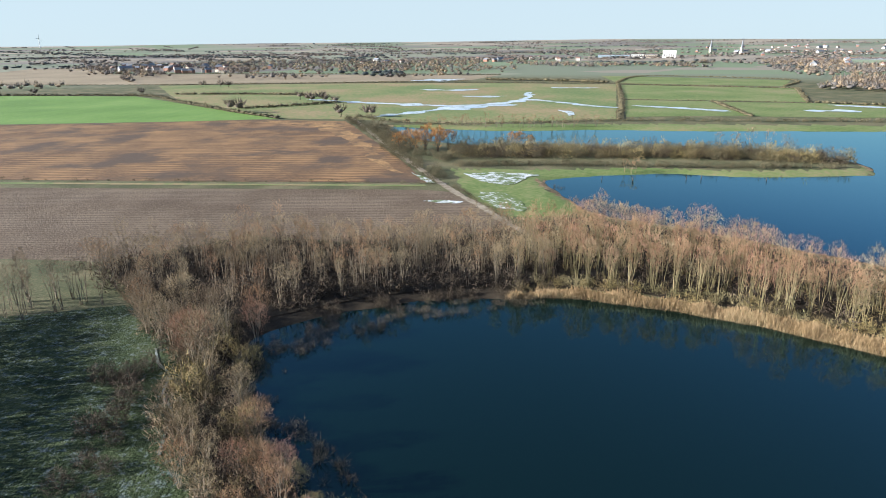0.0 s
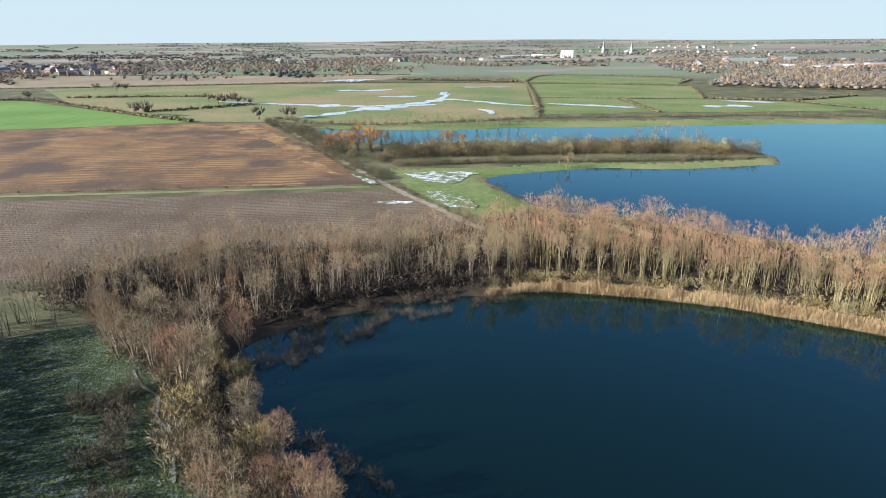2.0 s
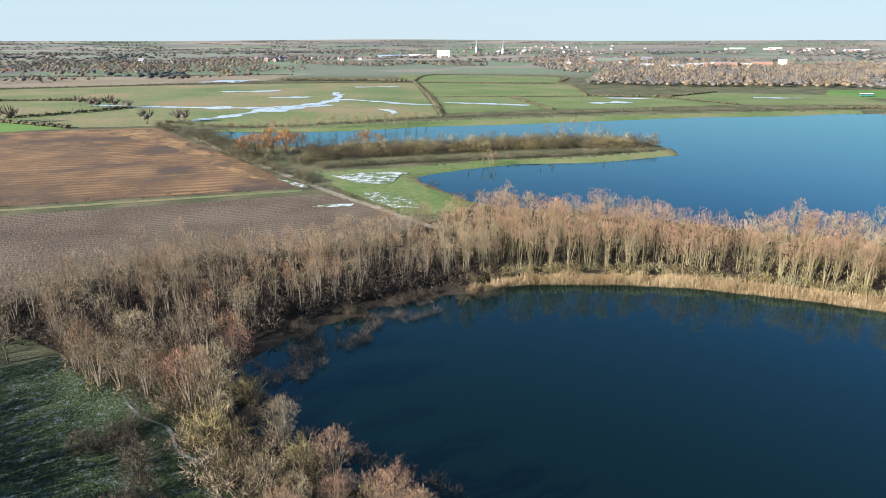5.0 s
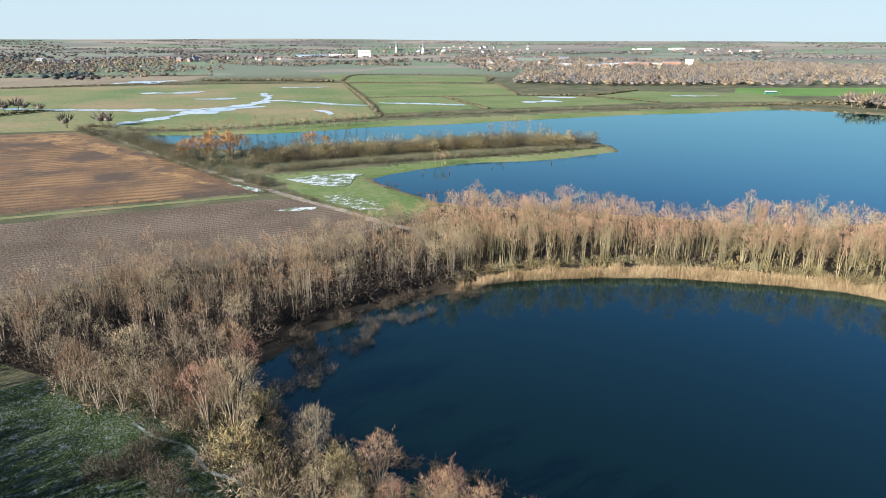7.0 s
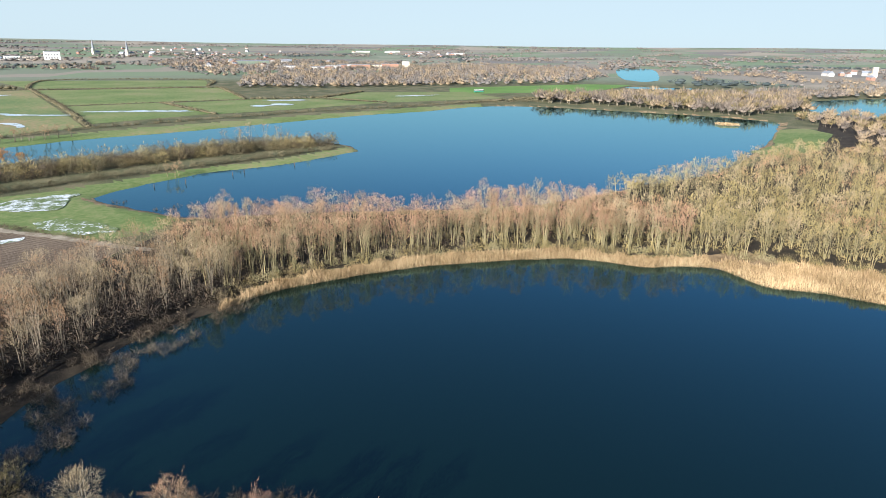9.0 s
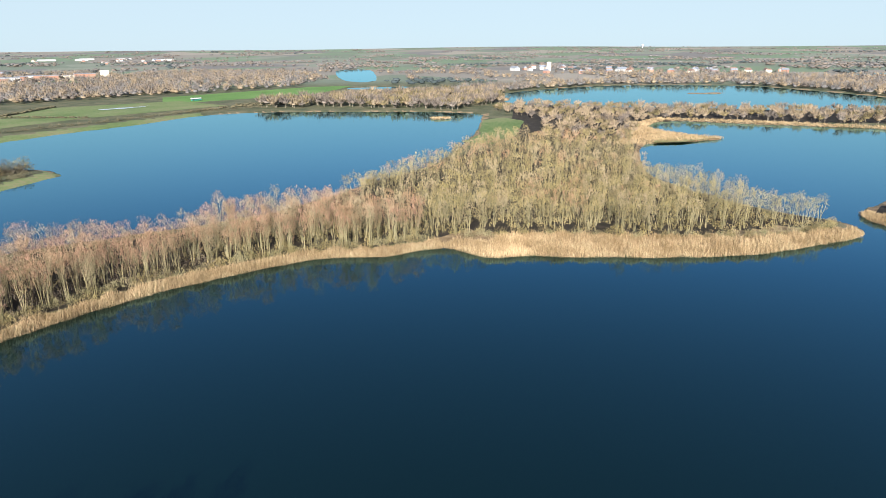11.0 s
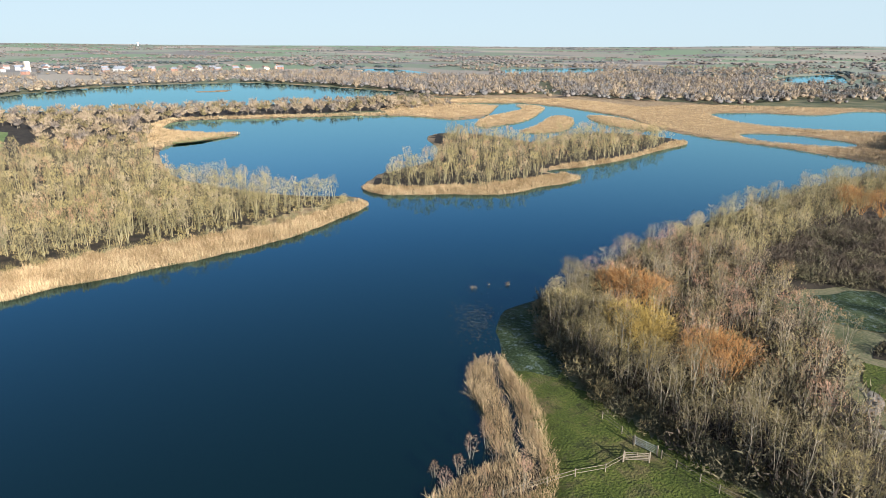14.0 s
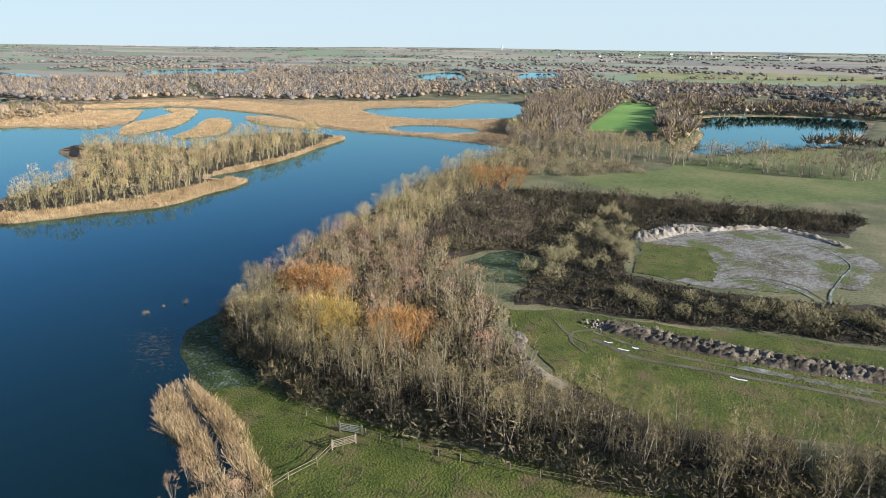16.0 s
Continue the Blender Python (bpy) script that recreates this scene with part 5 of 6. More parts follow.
hedge([(-170, 235), (-81, 229), (-8, 222)], "low sparse hedge between brown fields", 7, 2, size=(0.3, 0.6))
for pts, sz in [([(115, 408), (155, 548), (209, 760)], (0.8, 1.3)), ([(209, 742), (365, 657)], (0.7, 1.1)), ([(296, 512), (365, 657)], (0.8, 1.2)), ([(156, 550), (230, 528), (300, 506)], (0.4, 0.7)), ([(206, 420), (225, 528)], (0.8, 1.1)),
                ([(300, 508), (350, 478), (440, 505)], (0.9, 1.4)), ([(362, 398), (350, 478)], (0.7, 1.0)), ([(-112, 432), (-160, 480), (-240, 572), (-300, 634), (-450, 655), (-620, 700)], (0.9, 1.6)), ([(-160, 500), (-120, 520), (-90, 545)], (1.0, 1.6)), ([(-270, 650), (-170, 640), (-110, 610)], (0.9, 1.5)),
                ([(-350, 800), (-58, 812), (80, 790), (205, 750)], (0.5, 1.0)), ([(60, 850), (150, 810), (200, 770)], (1.5, 2.4)), ([(480, 340), (560, 300), (660, 260), (720, 150)], (0.9, 1.5)), ([(412, 346), (470, 330), (520, 270), (540, 200), (530, 120)], (0.9, 1.5)),
                ([(-560, 826), (-322, 806), (36, 838)], (0.5, 0.9)), ([(90, 980), (-418, 1090), (-563, 1115)], (0.8, 1.3)), ([(210, 770), (290, 905), (430, 800), (370, 690)], (0.7, 1.2))]:
    hedge(pts, "bare field hedge", 2.2, 2.4, size=sz)
plant_many("hedge_trees", np.array([(-283, 760), (-256, 745), (-248, 748), (-118, 560), (-105, 556), (-100, 548), (-112, 552), (-90, 540), (-128, 575), (-150, 470), (-160, 480), (-52, 440), (-48, 436), (-70, 436), (-300, 640), (-420, 660), (-480, 690)], float), WILLOW_XL, (M_bark_dark, M_far_twig), "bare rounded hedgerow trees among green fields", RNG, (0.9, 1.2))

# reed fringes
def reed_bed(name, poly, density, label, h=2.0, width=0.05, mat=None, margin=-0.8, inner=60.0, lean=0.16):
    p = scatter(poly, 1 / math.sqrt(density), RNG)
    d = land_depth(p[:, 0], p[:, 1])
    p = p[(d > margin) & (d < inner)]
    if len(p) == 0:
        return
    v, f = reeds_mesh(p, RNG, h, width, lean, base_z=np.maximum(0, ground_z(p[:, 0], p[:, 1])))
    tagged(new(name, mesh_from(name, v, f, [mat or M_reed])), label, "reeds", kind="stuff")


def band(line, width):
    """The outline of a band of that width on the line's inner side and half of it outside."""
    c = curve_through(line, False, 3.0)
    t = np.gradient(c, axis=0)
    nrm = np.stack([-t[:, 1], t[:, 0]], 1) / np.linalg.norm(t, axis=1)[:, None]
    w = np.interp(np.linspace(0, 1, len(c)), np.linspace(0, 1, len(width)), width)[:, None]
    return np.concatenate([c + nrm * w, (c - nrm * 1.5)[::-1]])


reed_bed("reed_fringe", band([(8, 112), (13, 115), (25, 117), (38, 113), (55, 105), (70, 94), (86, 79), (92, 63), (102, 49)], (1.2, 2, 2.5, 2.6, 3, 2.6, 2.6, 3, 4)), 60, "golden dry reed fringe at the water's edge", 1.9, 0.035, lean=0.22)
reed_bed("reed_fringe", band([(102, 49), (97, 37), (101, 22), (104, 5), (108, -12), (114, -30), (126, -48), (138, -63)], (4, 14, 16, 14, 12, 9, 6, 2.5)), 26, "broad golden dry reed bed before the wood", 1.9, 0.05, lean=0.22)
reed_bed("reed_fringe", curve_through([(166, -70), (148, -72), (138, -92), (128, -113), (131, -128), (137, -157), (160, -156), (166, -200), (178, -236), (192, -270), (186, -275), (170, -236), (158, -200), (152, -172), (146, -140), (146, -110), (154, -84)], step=3), 20, "golden reed fringe round the island", 1.6, 0.045, lean=0.25)
for pts, tall in (([(28, -42), (26, -37.5), (21, -33.5), (15, -31.2), (9, -30), (4, -29), (2, -30.5), (7, -33.2), (14, -35.8), (21, -38.6)], 1.7), ([(28, -43), (20, -42), (13, -39.6), (4, -36), (-2, -33), (0, -32), (8, -34.6), (16, -37.6), (22, -40)], 1.6), ([(4, -26), (2, -31), (-4, -32), (-7, -27), (-2, -16), (2, -18)], 1.3)):
    reed_bed("reed_clump", curve_through(pts, step=1.0, wiggle=1.5), 40, "bleached pinkish-gold reed clump by the bank", tall, 0.020, margin=-7, lean=0.36)
plant_each("willow_sapling", [(3, -27), (6, -25), (4, -22), (1, -24), (2, -19), (7, -28), (-2, -28), (-3, -22), (0, -29), (5, -19)], SAPLING, (M_bark_grey, [M_twig_rose, M_twig]), "low bare pinkish willow shrub among reeds", RNG, (0.6, 1.0), "shrub", "bank willow shrubs")
for pl in (isle_reed_a, isle_reed_b, isle_reed_c):
    reed_bed("reed_islet", pl, 4.5, "low tan reed islet in the marsh", 1.0, 0.07, lean=0.3)
reed_bed("marsh_reeds", curve_sharp([(90, -298), (150, -306), (200, -302), (250, -312), (300, -338), (395, -348), (440, -334), (470, -262), (500, -300), (440, -420), (300, -420), (235, -380), (187, -392), (155, -440), (140, -400), (110, -350)]), 2.0, "wide tan reed marsh between ponds", 1.1, 0.10, margin=0, lean=0.3)
reed_bed("reed_fringe", curve_sharp([(300, -14), (318, -40), (336, -62), (348, -42), (382, -18), (424, -36), (414, -97), (392, -185), (400, -185), (424, -97), (434, -30), (380, -8), (330, -10), (296, 0)]), 3.5, "golden reed fringe by the middle lake", 1.7, 0.09)
reed_bed("marsh_reeds", curve_sharp(MARSH_EAST), 2.2, "wide tan reed marsh between ponds", 1.2, 0.10, margin=0, lean=0.3)
reed_bed("marsh_reeds", curve_sharp(MARSH_SOUTH), 0.7, "tan reeds beyond the marsh ponds", 1.3, 0.16, margin=0, lean=0.3)
reed_bed("reed_islet", isle_small, 6, "tiny orange reed islet", 1.4, 0.1)

FAR = [(([], []), far_crown(k, 9.0, 4.6, 18)) for k in range(101, 107)]
FAR_THIN = [(([], []), far_crown(k, 9.0, 6.4, 3)) for k in range(171, 177)]


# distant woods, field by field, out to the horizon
def far_wood(pts, gap, kinds=WILLOW_XL, mats=None, size=(0.8, 1.25), label="distant bare woodland"):
    far = np.hypot(*np.mean(np.array(pts, float), 0)) > 760
    plant_many("distant_wood", region(pts, gap * (1.2 if gap > 8 else 1.05), 4, 40), FAR if far and kinds is WILLOW_XL else kinds, mats or ((M_bark_dark, [M_far_twig, M_far_grey, M_twig_grey]) if far else (M_bark_grey, [M_twig_grey, M_far_twig, M_twig_dark, M_far_twig])), label, RNG, size)


far_wood([(380, 640), (470, 560), (560, 520), (700, 540), (760, 700), (640, 820), (480, 780)], 9)
far_wood([(560, 500), (760, 420), (980, 470), (1300, 700), (1250, 1000), (900, 900), (700, 700)], 12)
far_wood([(460, 300), (500, 330), (640, 240), (700, 140), (620, 115), (545, 100), (470, 130), (480, 240)], 8)
far_wood([(640, -290), (800, -240), (890, -160), (960, -260), (1000, -420), (840, -560), (660, -520), (520, -420), (500, -310), (560, -290)], 9)
far_wood([(440, -440), (520, -440), (660, -540), (840, -580), (900, -700), (560, -860), (340, -640), (320, -480)], 10)
far_wood([(70, -270), (100, -302), (110, -350), (136, -400), (150, -446), (200, -560), (150, -640), (100, -420), (60, -330), (30, -300)], 6.0, WILLOW_L)
far_wood([(140, -650), (90, -690), (20, -690), (20, -620), (60, -560), (36, -530), (30, -440), (8, -340), (20, -335), (44, -420), (96, -680), (130, -650)], 7.5)
far_wood([(34, -535), (-30, -592), (-80, -592), (-240, -560), (-240, -620), (0, -650)], 7)
far_wood([(-4, -332), (-34, -372), (-66, -436), (-120, -470), (-130, -440), (-70, -410), (-40, -365), (-8, -322)], 5, BUSH_L, (M_bark_dark, M_scrub), label="bare scrub beside the pond")
far_wood([(-66, -290), (-58, -300), (-66, -330), (-90, -310)], 5, WILLOW_L, label="tall bare trees on the pasture's edge")

far_wood([(560, -300), (640, -300), (800, -240), (900, -150), (1100, 0), (1250, -200), (1100, -420), (960, -420), (700, -340)], 13)
far_wood([(900, -720), (560, -880), (420, -960), (500, -880), (700, -1300), (1000, -1300), (1300, -1000), (1200, -700)], 17)
far_wood([(150, -640), (330, -640), (420, -900), (330, -1100), (200, -900), (140, -760)], 13)
far_wood([(480, 860), (640, 840), (760, 720), (900, 920), (1200, 1050), (1100, 1500), (760, 1500), (560, 1100)], 17)
far_wood([(-760, 1500), (-400, 1200), (-100, 1150), (100, 1300), (100, 1700), (-500, 1800)], 19)
far_wood([(540, 90), (620, 118), (700, 120), (860, 10), (900, -150), (940, -100), (900, 40), (760, 180), (640, 190)], 9)
far_wood([(95, -284), (60, -284), (26, -280), (-10, -290), (-60, -292), (-70, -312), (-10, -318), (60, -318), (112, -330)], 5.5, WILLOW_L, (M_bark_grey, [M_twig_tan, M_twig_grey]), label="bare olive-tan belt beside the pasture")
far_wood([(112, -340), (150, -446), (200, -560), (190, -720), (140, -690), (100, -480), (84, -400), (70, -345)], 6.0, label="bare grey wood beside the strip field")
far_wood([(40, -420), (30, -385), (-30, -375), (-80, -400), (-50, -430), (20, -520), (70, -680), (60, -560)], 6.5, label="bare grey trees beside the strip field")
far_wood([(84, -262), (62, -228), (34, -234), (12, -262), (22, -282), (60, -286), (92, -284)], 4.4, BUSH_M, (M_bark_dark, [M_haw, M_olive, M_twig_grey]), (0.7, 1.5), "olive-tan brush between shore and pasture")
far_wood([(86, -262), (66, -232), (40, -238), (30, -270), (60, -286), (92, -284)], 8.0, WILLOW_L, (M_bark_grey, TAN), (0.6, 0.9), "bare tan willows near the shore")
rng2 = np.random.default_rng(77)
near_belt, far_belt, dark_belt = [], [], []
for a0, a1, r0, r1, count, gap, shelf in ((-1.75, -0.55, 640, 1000, 34, 5.5, near_belt), (-3.0, 2.2, 900, 1500, 120, 7.0, near_belt), (-3.0, 2.2, 1500, 2600, 330, 12.0, far_belt), (-3.0, 2.2, 2600, 4700, 340, 19.0, far_belt)):
    for _ in range(count):
        a, r = rng2.uniform(a0, a1), math.sqrt(rng2.uniform(r0 ** 2, r1 ** 2))
        cx, cy = r * math.cos(a), r * math.sin(a)
        half, deep = rng2.uniform(50, 150) * (r / 1200) ** 0.7, rng2.choice([5, 8, 30, 60])
        n = int(2 * half / gap * (1 if deep < 10 else 1.8))
        tn = 0.5 + rng2.choice([0, math.pi / 2]) + rng2.normal(0, 0.2)
        u, w = rng2.uniform(-1, 1, n) * half, rng2.normal(0, 0.5, n) * deep
        p = np.stack([cx + u * math.cos(tn) - w * math.sin(tn), cy + u * math.sin(tn) + w * math.cos(tn)], 1)
        (dark_belt if rng2.random() < 0.10 else shelf).append(p)
dark_belt += [along([(-1100, 2260), (-760, 2160), (-480, 2060)], 6, 40, rng2), along([(-2100, 3060), (-1500, 2640), (-1080, 2300)], 8, 50, rng2)]
keep = lambda p: p[(land_depth(p[:, 0], p[:, 1]) > 6) & (np.hypot(p[:, 0], p[:, 1]) < 4700)]
plant_many("distant_trees", keep(np.concatenate(near_belt)), FAR, (M_bark_dark, [M_far_twig, M_twig_grey, M_far_grey]), "distant hedgerow trees and copses among fields", rng2, (0.6, 1.2))
plant_many("distant_trees", keep(np.concatenate(far_belt)), FAR_THIN, (M_bark_dark, [M_far_grey, M_far_twig]), "distant hedgerow trees and copses towards the horizon", rng2, (0.7, 1.5))
plant_many("distant_trees", keep(np.concatenate(dark_belt)), FAR_THIN, (M_bark_dark, M_far_dark), "distant dark evergreen belts towards the horizon", rng2, (0.8, 1.4))


# ---- built things and small things ----
def cluster_mesh(name, spots, rng, size, mats, label, category, flat=0.7, z0=None):
    """A heap of broken stones, each a chipped block."""
    ico = bmesh.new()
    bmesh.ops.create_icosphere(ico, subdivisions=1, radius=1.0)
    v0 = np.array([v.co[:] for v in ico.verts])
    f0 = np.array([[q.index for q in f.verts] for f in ico.faces])
    ico.free()
    vs, fs, k = [], [], 0
    zg = ground_z(spots[:, 0], spots[:, 1])
    for n, (x, y) in enumerate(spots):
        s = rng.uniform(*size)
        v = v0 * (1 + rng.normal(0, 0.22, (len(v0), 1))) * [s * rng.uniform(0.8, 1.4), s * rng.uniform(0.7, 1.1), s * flat]
        a = rng.uniform(0, 6.3)
        v = v @ np.array([[math.cos(a), math.sin(a), 0], [-math.sin(a), math.cos(a), 0], [0, 0, 1]])
        h = zg[n] + s * flat * 0.4 + (0 if z0 is None else z0[n])
        vs.append(v + [x, y, h])
        fs.append(f0 + k)
        k += len(v0)
    return tagged(new(name, mesh_from(name, np.concatenate(vs), np.concatenate(fs), mats)), label, category, kind="stuff")


def heap(name, pts, width, height, gap, size, mat, label, flat=0.7):
    line = curve_through(pts, False, 3.0)
    p = np.concatenate([along(line, gap, width, RNG) for _ in range(6)])
    d = edge_distance(line, p[:, 0], p[:, 1], False)
    z = np.clip(1 - d / (width * 0.62), 0, 1) * height * RNG.uniform(0.5, 1.0, len(p))
    return cluster_mesh(name, p, RNG, size, [mat], label, "rubble heap", flat, z)


def mound(name, pts, width, height, mat, label, lumps=0.6):
    """A ragged bank of dumped earth along a line."""
    line = curve_through(pts, False, 0.45)
    t = np.gradient(line, axis=0)
    nrm = np.stack([-t[:, 1], t[:, 0]], 1) / np.linalg.norm(t, axis=1)[:, None]
    s = np.linspace(-1, 1, 15)
    n = len(line)
    grid = line[:, None] + nrm[:, None] * s[None, :, None] * width / 2
    z = np.zeros((n, 15))
    for i in range(n):
        end = min(1, i / 8, (n - 1 - i) / 8)
        for j in range(15):
            x, y = grid[i, j]
            r = 0.7 * noise.noise(Vector((x * 0.6, y * 0.6, 1))) + 0.8 * noise.noise(Vector((x * 1.6, y * 1.6, 2))) + 0.5 * noise.noise(Vector((x * 3.7, y * 3.7, 3)))
            z[i, j] = LAND + 0.05 + end * (1 - s[j] ** 2) * height * max(0.15, 0.75 + lumps * r)
    v = np.concatenate([grid, z[:, :, None]], 2).reshape(-1, 3)
    i, j = np.meshgrid(np.arange(n - 1), np.arange(14), indexing="ij")
    p = (i * 15 + j).ravel()
    f = np.concatenate([np.stack([p, p + 15, p + 16], 1), np.stack([p, p + 16, p + 1], 1)])
    tagged(new(name, mesh_from(name, v, f, [mat])), label, "earth bank", kind="stuff")


mound("rubble_heap", [(-12, -160), (-16, -168), (-20, -176), (-26, -181)], 8.0, 1.5, M_rubble, "pale heap of broken concrete and clay", 0.9)
mound("rubble_heap", [(-27, -180), (-40, -192), (-52, -192), (-64, -184)], 3.4, 0.9, M_rubble, "low pale ridge of broken concrete", 1.0)
mound("spoil_bank", [(-22, -99), (-36, -99), (-46, -100), (-58, -102), (-72, -105), (-92, -110)], 6.0, 1.5, M_spoil, "dark bank of dumped soil and stones", 0.9)
mound("soil_scrape", [(-9, -88), (-12, -85), (-13, -80)], 2.6, 0.4, M_rubble, "scraped pale clay beside the wood", 0.8)
mound("soil_scrape", [(-16, -78), (-20, -75), (-25, -73)], 2.6, 0.4, M_rubble, "scraped pale clay beside the wood", 0.8)
heap("rubble_stones", [(-14, -164), (-20, -176), (-25, -179)], 7.0, 1.3, 0.25, (0.08, 0.3), M_rubble, "loose broken concrete on a heap", 0.6)
heap("rubble_stones", [(-20, -98), (-28, -100)], 4.5, 0.8, 0.22, (0.08, 0.3), M_rubble, "pale rubble at the end of a spoil bank", 0.5)
heap("spoil_stones", [(-25, -100), (-46, -100), (-72, -105), (-92, -110)], 5.5, 1.2, 0.45, (0.08, 0.26), M_rubble, "stones strewn over the spoil bank", 0.6)
plant_many("bank_weeds", along([(-25, -101), (-46, -101.5), (-72, -106.5), (-92, -111)], 0.8, 4, RNG), BUSH_M, (M_bark_dark, M_scrub), "low dead weeds over the spoil bank", RNG, (0.12, 0.35), "weeds")


def strip(name, pts, width, mat, z, label, category="track", ragged=0.7):
    c = curve_through(pts, False, 1.5)
    t = np.gradient(c, axis=0)
    nrm = np.stack([-t[:, 1], t[:, 0]], 1) / (np.linalg.norm(t, axis=1)[:, None] + 1e-9)
    w = np.array([width * (1 + ragged * noise.noise(Vector((q[0] * 0.5, q[1] * 0.5, width)))) for q in c])[:, None] / 2
    return sheet(name, np.concatenate([c + nrm * w, (c - nrm * w)[::-1]]), mat, z, label, category)


M_rut = material("wet_rut_mud", [(0.3, (0.06, 0.05, 0.03)), (0.5, (0.095, 0.08, 0.05)), (0.7, (0.14, 0.12, 0.08))], 0.4, 3.0, rough=0.5, bump=0.6)
M_path = material("trodden_clay_path", [(0.3, (0.16, 0.13, 0.09)), (0.5, (0.24, 0.20, 0.145)), (0.7, (0.34, 0.30, 0.23))], 0.3, 2.5, bump=0.5)
RUTS = [([(-37, -136), (-44, -142), (-52, -141), (-57, -137), (-62, -127), (-70, -119)], 0.7), ([(-38, -139), (-46, -145), (-54, -143), (-59, -138), (-64, -128)], 0.6), ([(-62, -127), (-60, -140), (-62, -155), (-64, -168), (-58, -179), (-48, -182), (-38, -172)], 0.6),
        ([(-60, -140), (-58, -152), (-54, -164), (-46, -172)], 0.6), ([(-57, -138), (-52, -150), (-44, -160), (-34, -166)], 0.5), ([(-36, -138), (-30, -146), (-24, -156)], 0.5), ([(-42, -142), (-40, -152), (-44, -164), (-52, -172), (-60, -172)], 0.5)]
for k, (pts, w) in enumerate(RUTS[:3]):
    strip("wheel_rut", pts, w * 0.6, M_rut if k % 2 else M_track, LAND + 0.19 + 0.004 * k, "curved wheel rut in the muddy yard")
for k, (pts, w) in enumerate([([(-23, -92), (-27, -90.5), (-32, -89), (-43, -91), (-58, -93.5), (-70, -95)], 1.6), ([(-22, -95), (-27, -94), (-34, -93), (-46, -94.5), (-60, -97), (-74, -99)], 1.2), ([(-22, -96), (-19, -93), (-20, -89), (-24, -86)], 1.0), ([(-14, -96), (-18, -92), (-24, -89)], 0.7), ([(-47, -95), (-55, -96), (-66, -97)], 3.0)]):
    strip("wheel_rut", pts, w * 0.6, M_rut if k < 4 else M_mud, LAND + 0.19 + 0.004 * k, "muddy wheel track across the meadow")
for k, (x, y, l) in enumerate([(-25, -92.2, 1.6), (-28, -90.8, 2.0), (-46.5, -90.6, 2.6), (-30, -92.6, 1.2)]):
    strip("icy_puddle", [(x, y), (x - l * 0.5, y + 0.2), (x - l, y - 0.1)], 0.32, M_ice, LAND + 0.23, "frozen puddle in a wheel rut", "puddle")
strip("footpath", [(-49, 95), (-46.5, 90), (-43, 86), (-41.5, 80), (-38.5, 76), (-37, 70), (-36, 66)], 0.45, M_track, LAND + 0.17, "frosted trodden path through the bushes", "path")
strip("farm_track", [(-60, 428), (-25, 303), (1, 218), (12, 189), (19, 168), (28, 150)], 2.6, M_path, LAND + 0.18, "brown farm track beside the ditch")


def field_gate(m, label, timber):
    root = tagged(new("field_gate"), label, "gate")
    root.matrix_basis = m
    mt = M_wood if timber else M_steel
    for k, z in enumerate((0.18, 0.42, 0.66, 0.9, 1.18)):
        part("rail", box(bmesh.new(), 0, -0.025, z - 0.035, 3.0, 0.025, z + 0.035), mt, root)
    for x in (0.0, 1.5, 2.94):
        part("upright", box(bmesh.new(), x, -0.035, 0.12, x + 0.06, 0.035, 1.25), mt, root)
    br = bmesh.new()
    bmesh.ops.create_cube(br, size=1, matrix=Matrix.Translation((1.5, 0.03, 0.68)) @ Matrix.Rotation(-0.34, 4, "Y") @ Matrix.Diagonal((3.0, 0.02, 0.05, 1)))
    part("brace", br, mt, root)
    for x in (-0.2, 3.05):
        part("gate_post", box(bmesh.new(), x, -0.08, -0.4, x + 0.15, 0.08, 1.45), M_wood, root, "square timber gate post")
    return root


field_gate(pose(-2.8, -45.2, LAND + 0.15, 0, 0, 197), "closed galvanised field gate at the wood's edge", False)
field_gate(pose(-4.6, -41.6, LAND + 0.15, 0, 0, 238), "pale timber field gate beside the fence", True)


def fence(pts, gap, label, rails=2):
    line = curve_through(pts, False, gap)
    root = tagged(new("fence"), label, "fence")
    root.matrix_basis = pose(line[0][0], line[0][1], LAND + 0.1)
    o = line[0]
    post = bmesh.new()
    box(post, -0.05, -0.05, -0.3, 0.05, 0.05, 1.15)
    me = bpy.data.meshes.new("post")
    post.to_mesh(me)
    post.free()
    me.materials.append(M_wood)
    for q in line:
        p = new("post", me)
        p.parent = root
        p.location = (q[0] - o[0], q[1] - o[1], 0)
    for a, b in zip(line[:-1], line[1:]):
        for k in range(rails):
            d = b - a
            r = bmesh.new()
            bmesh.ops.create_cube(r, size=1, matrix=Matrix.Translation(((a[0] + b[0]) / 2 - o[0], (a[1] + b[1]) / 2 - o[1], 0.45 + 0.5 * k)) @ Matrix.Rotation(math.atan2(d[1], d[0]), 4, "Z") @ Matrix.Diagonal((float(np.hypot(*d)), 0.025, 0.06, 1)))
            part("rail", r, M_wood, root)


fence([(-4.6, -41.3), (-5, -38), (-4, -34), (-3.6, -30), (-3, -24)], 2.4, "weathered post and rail fence across the bank")
fence([(4, -45.6), (0, -45.5), (-2.4, -45.2)], 2.2, "weathered post and rail fence by the wood", 2)
fence([(-6.4, -46.2), (-12, -46.8), (-20, -48.5), (-30, -51), (-44, -55)], 2.6, "weathered post and rail fence by the wood", 2)
fence([(8, 252), (40, 249.5), (84, 250)], 4.0, "post and rail fence along the spit", 1)


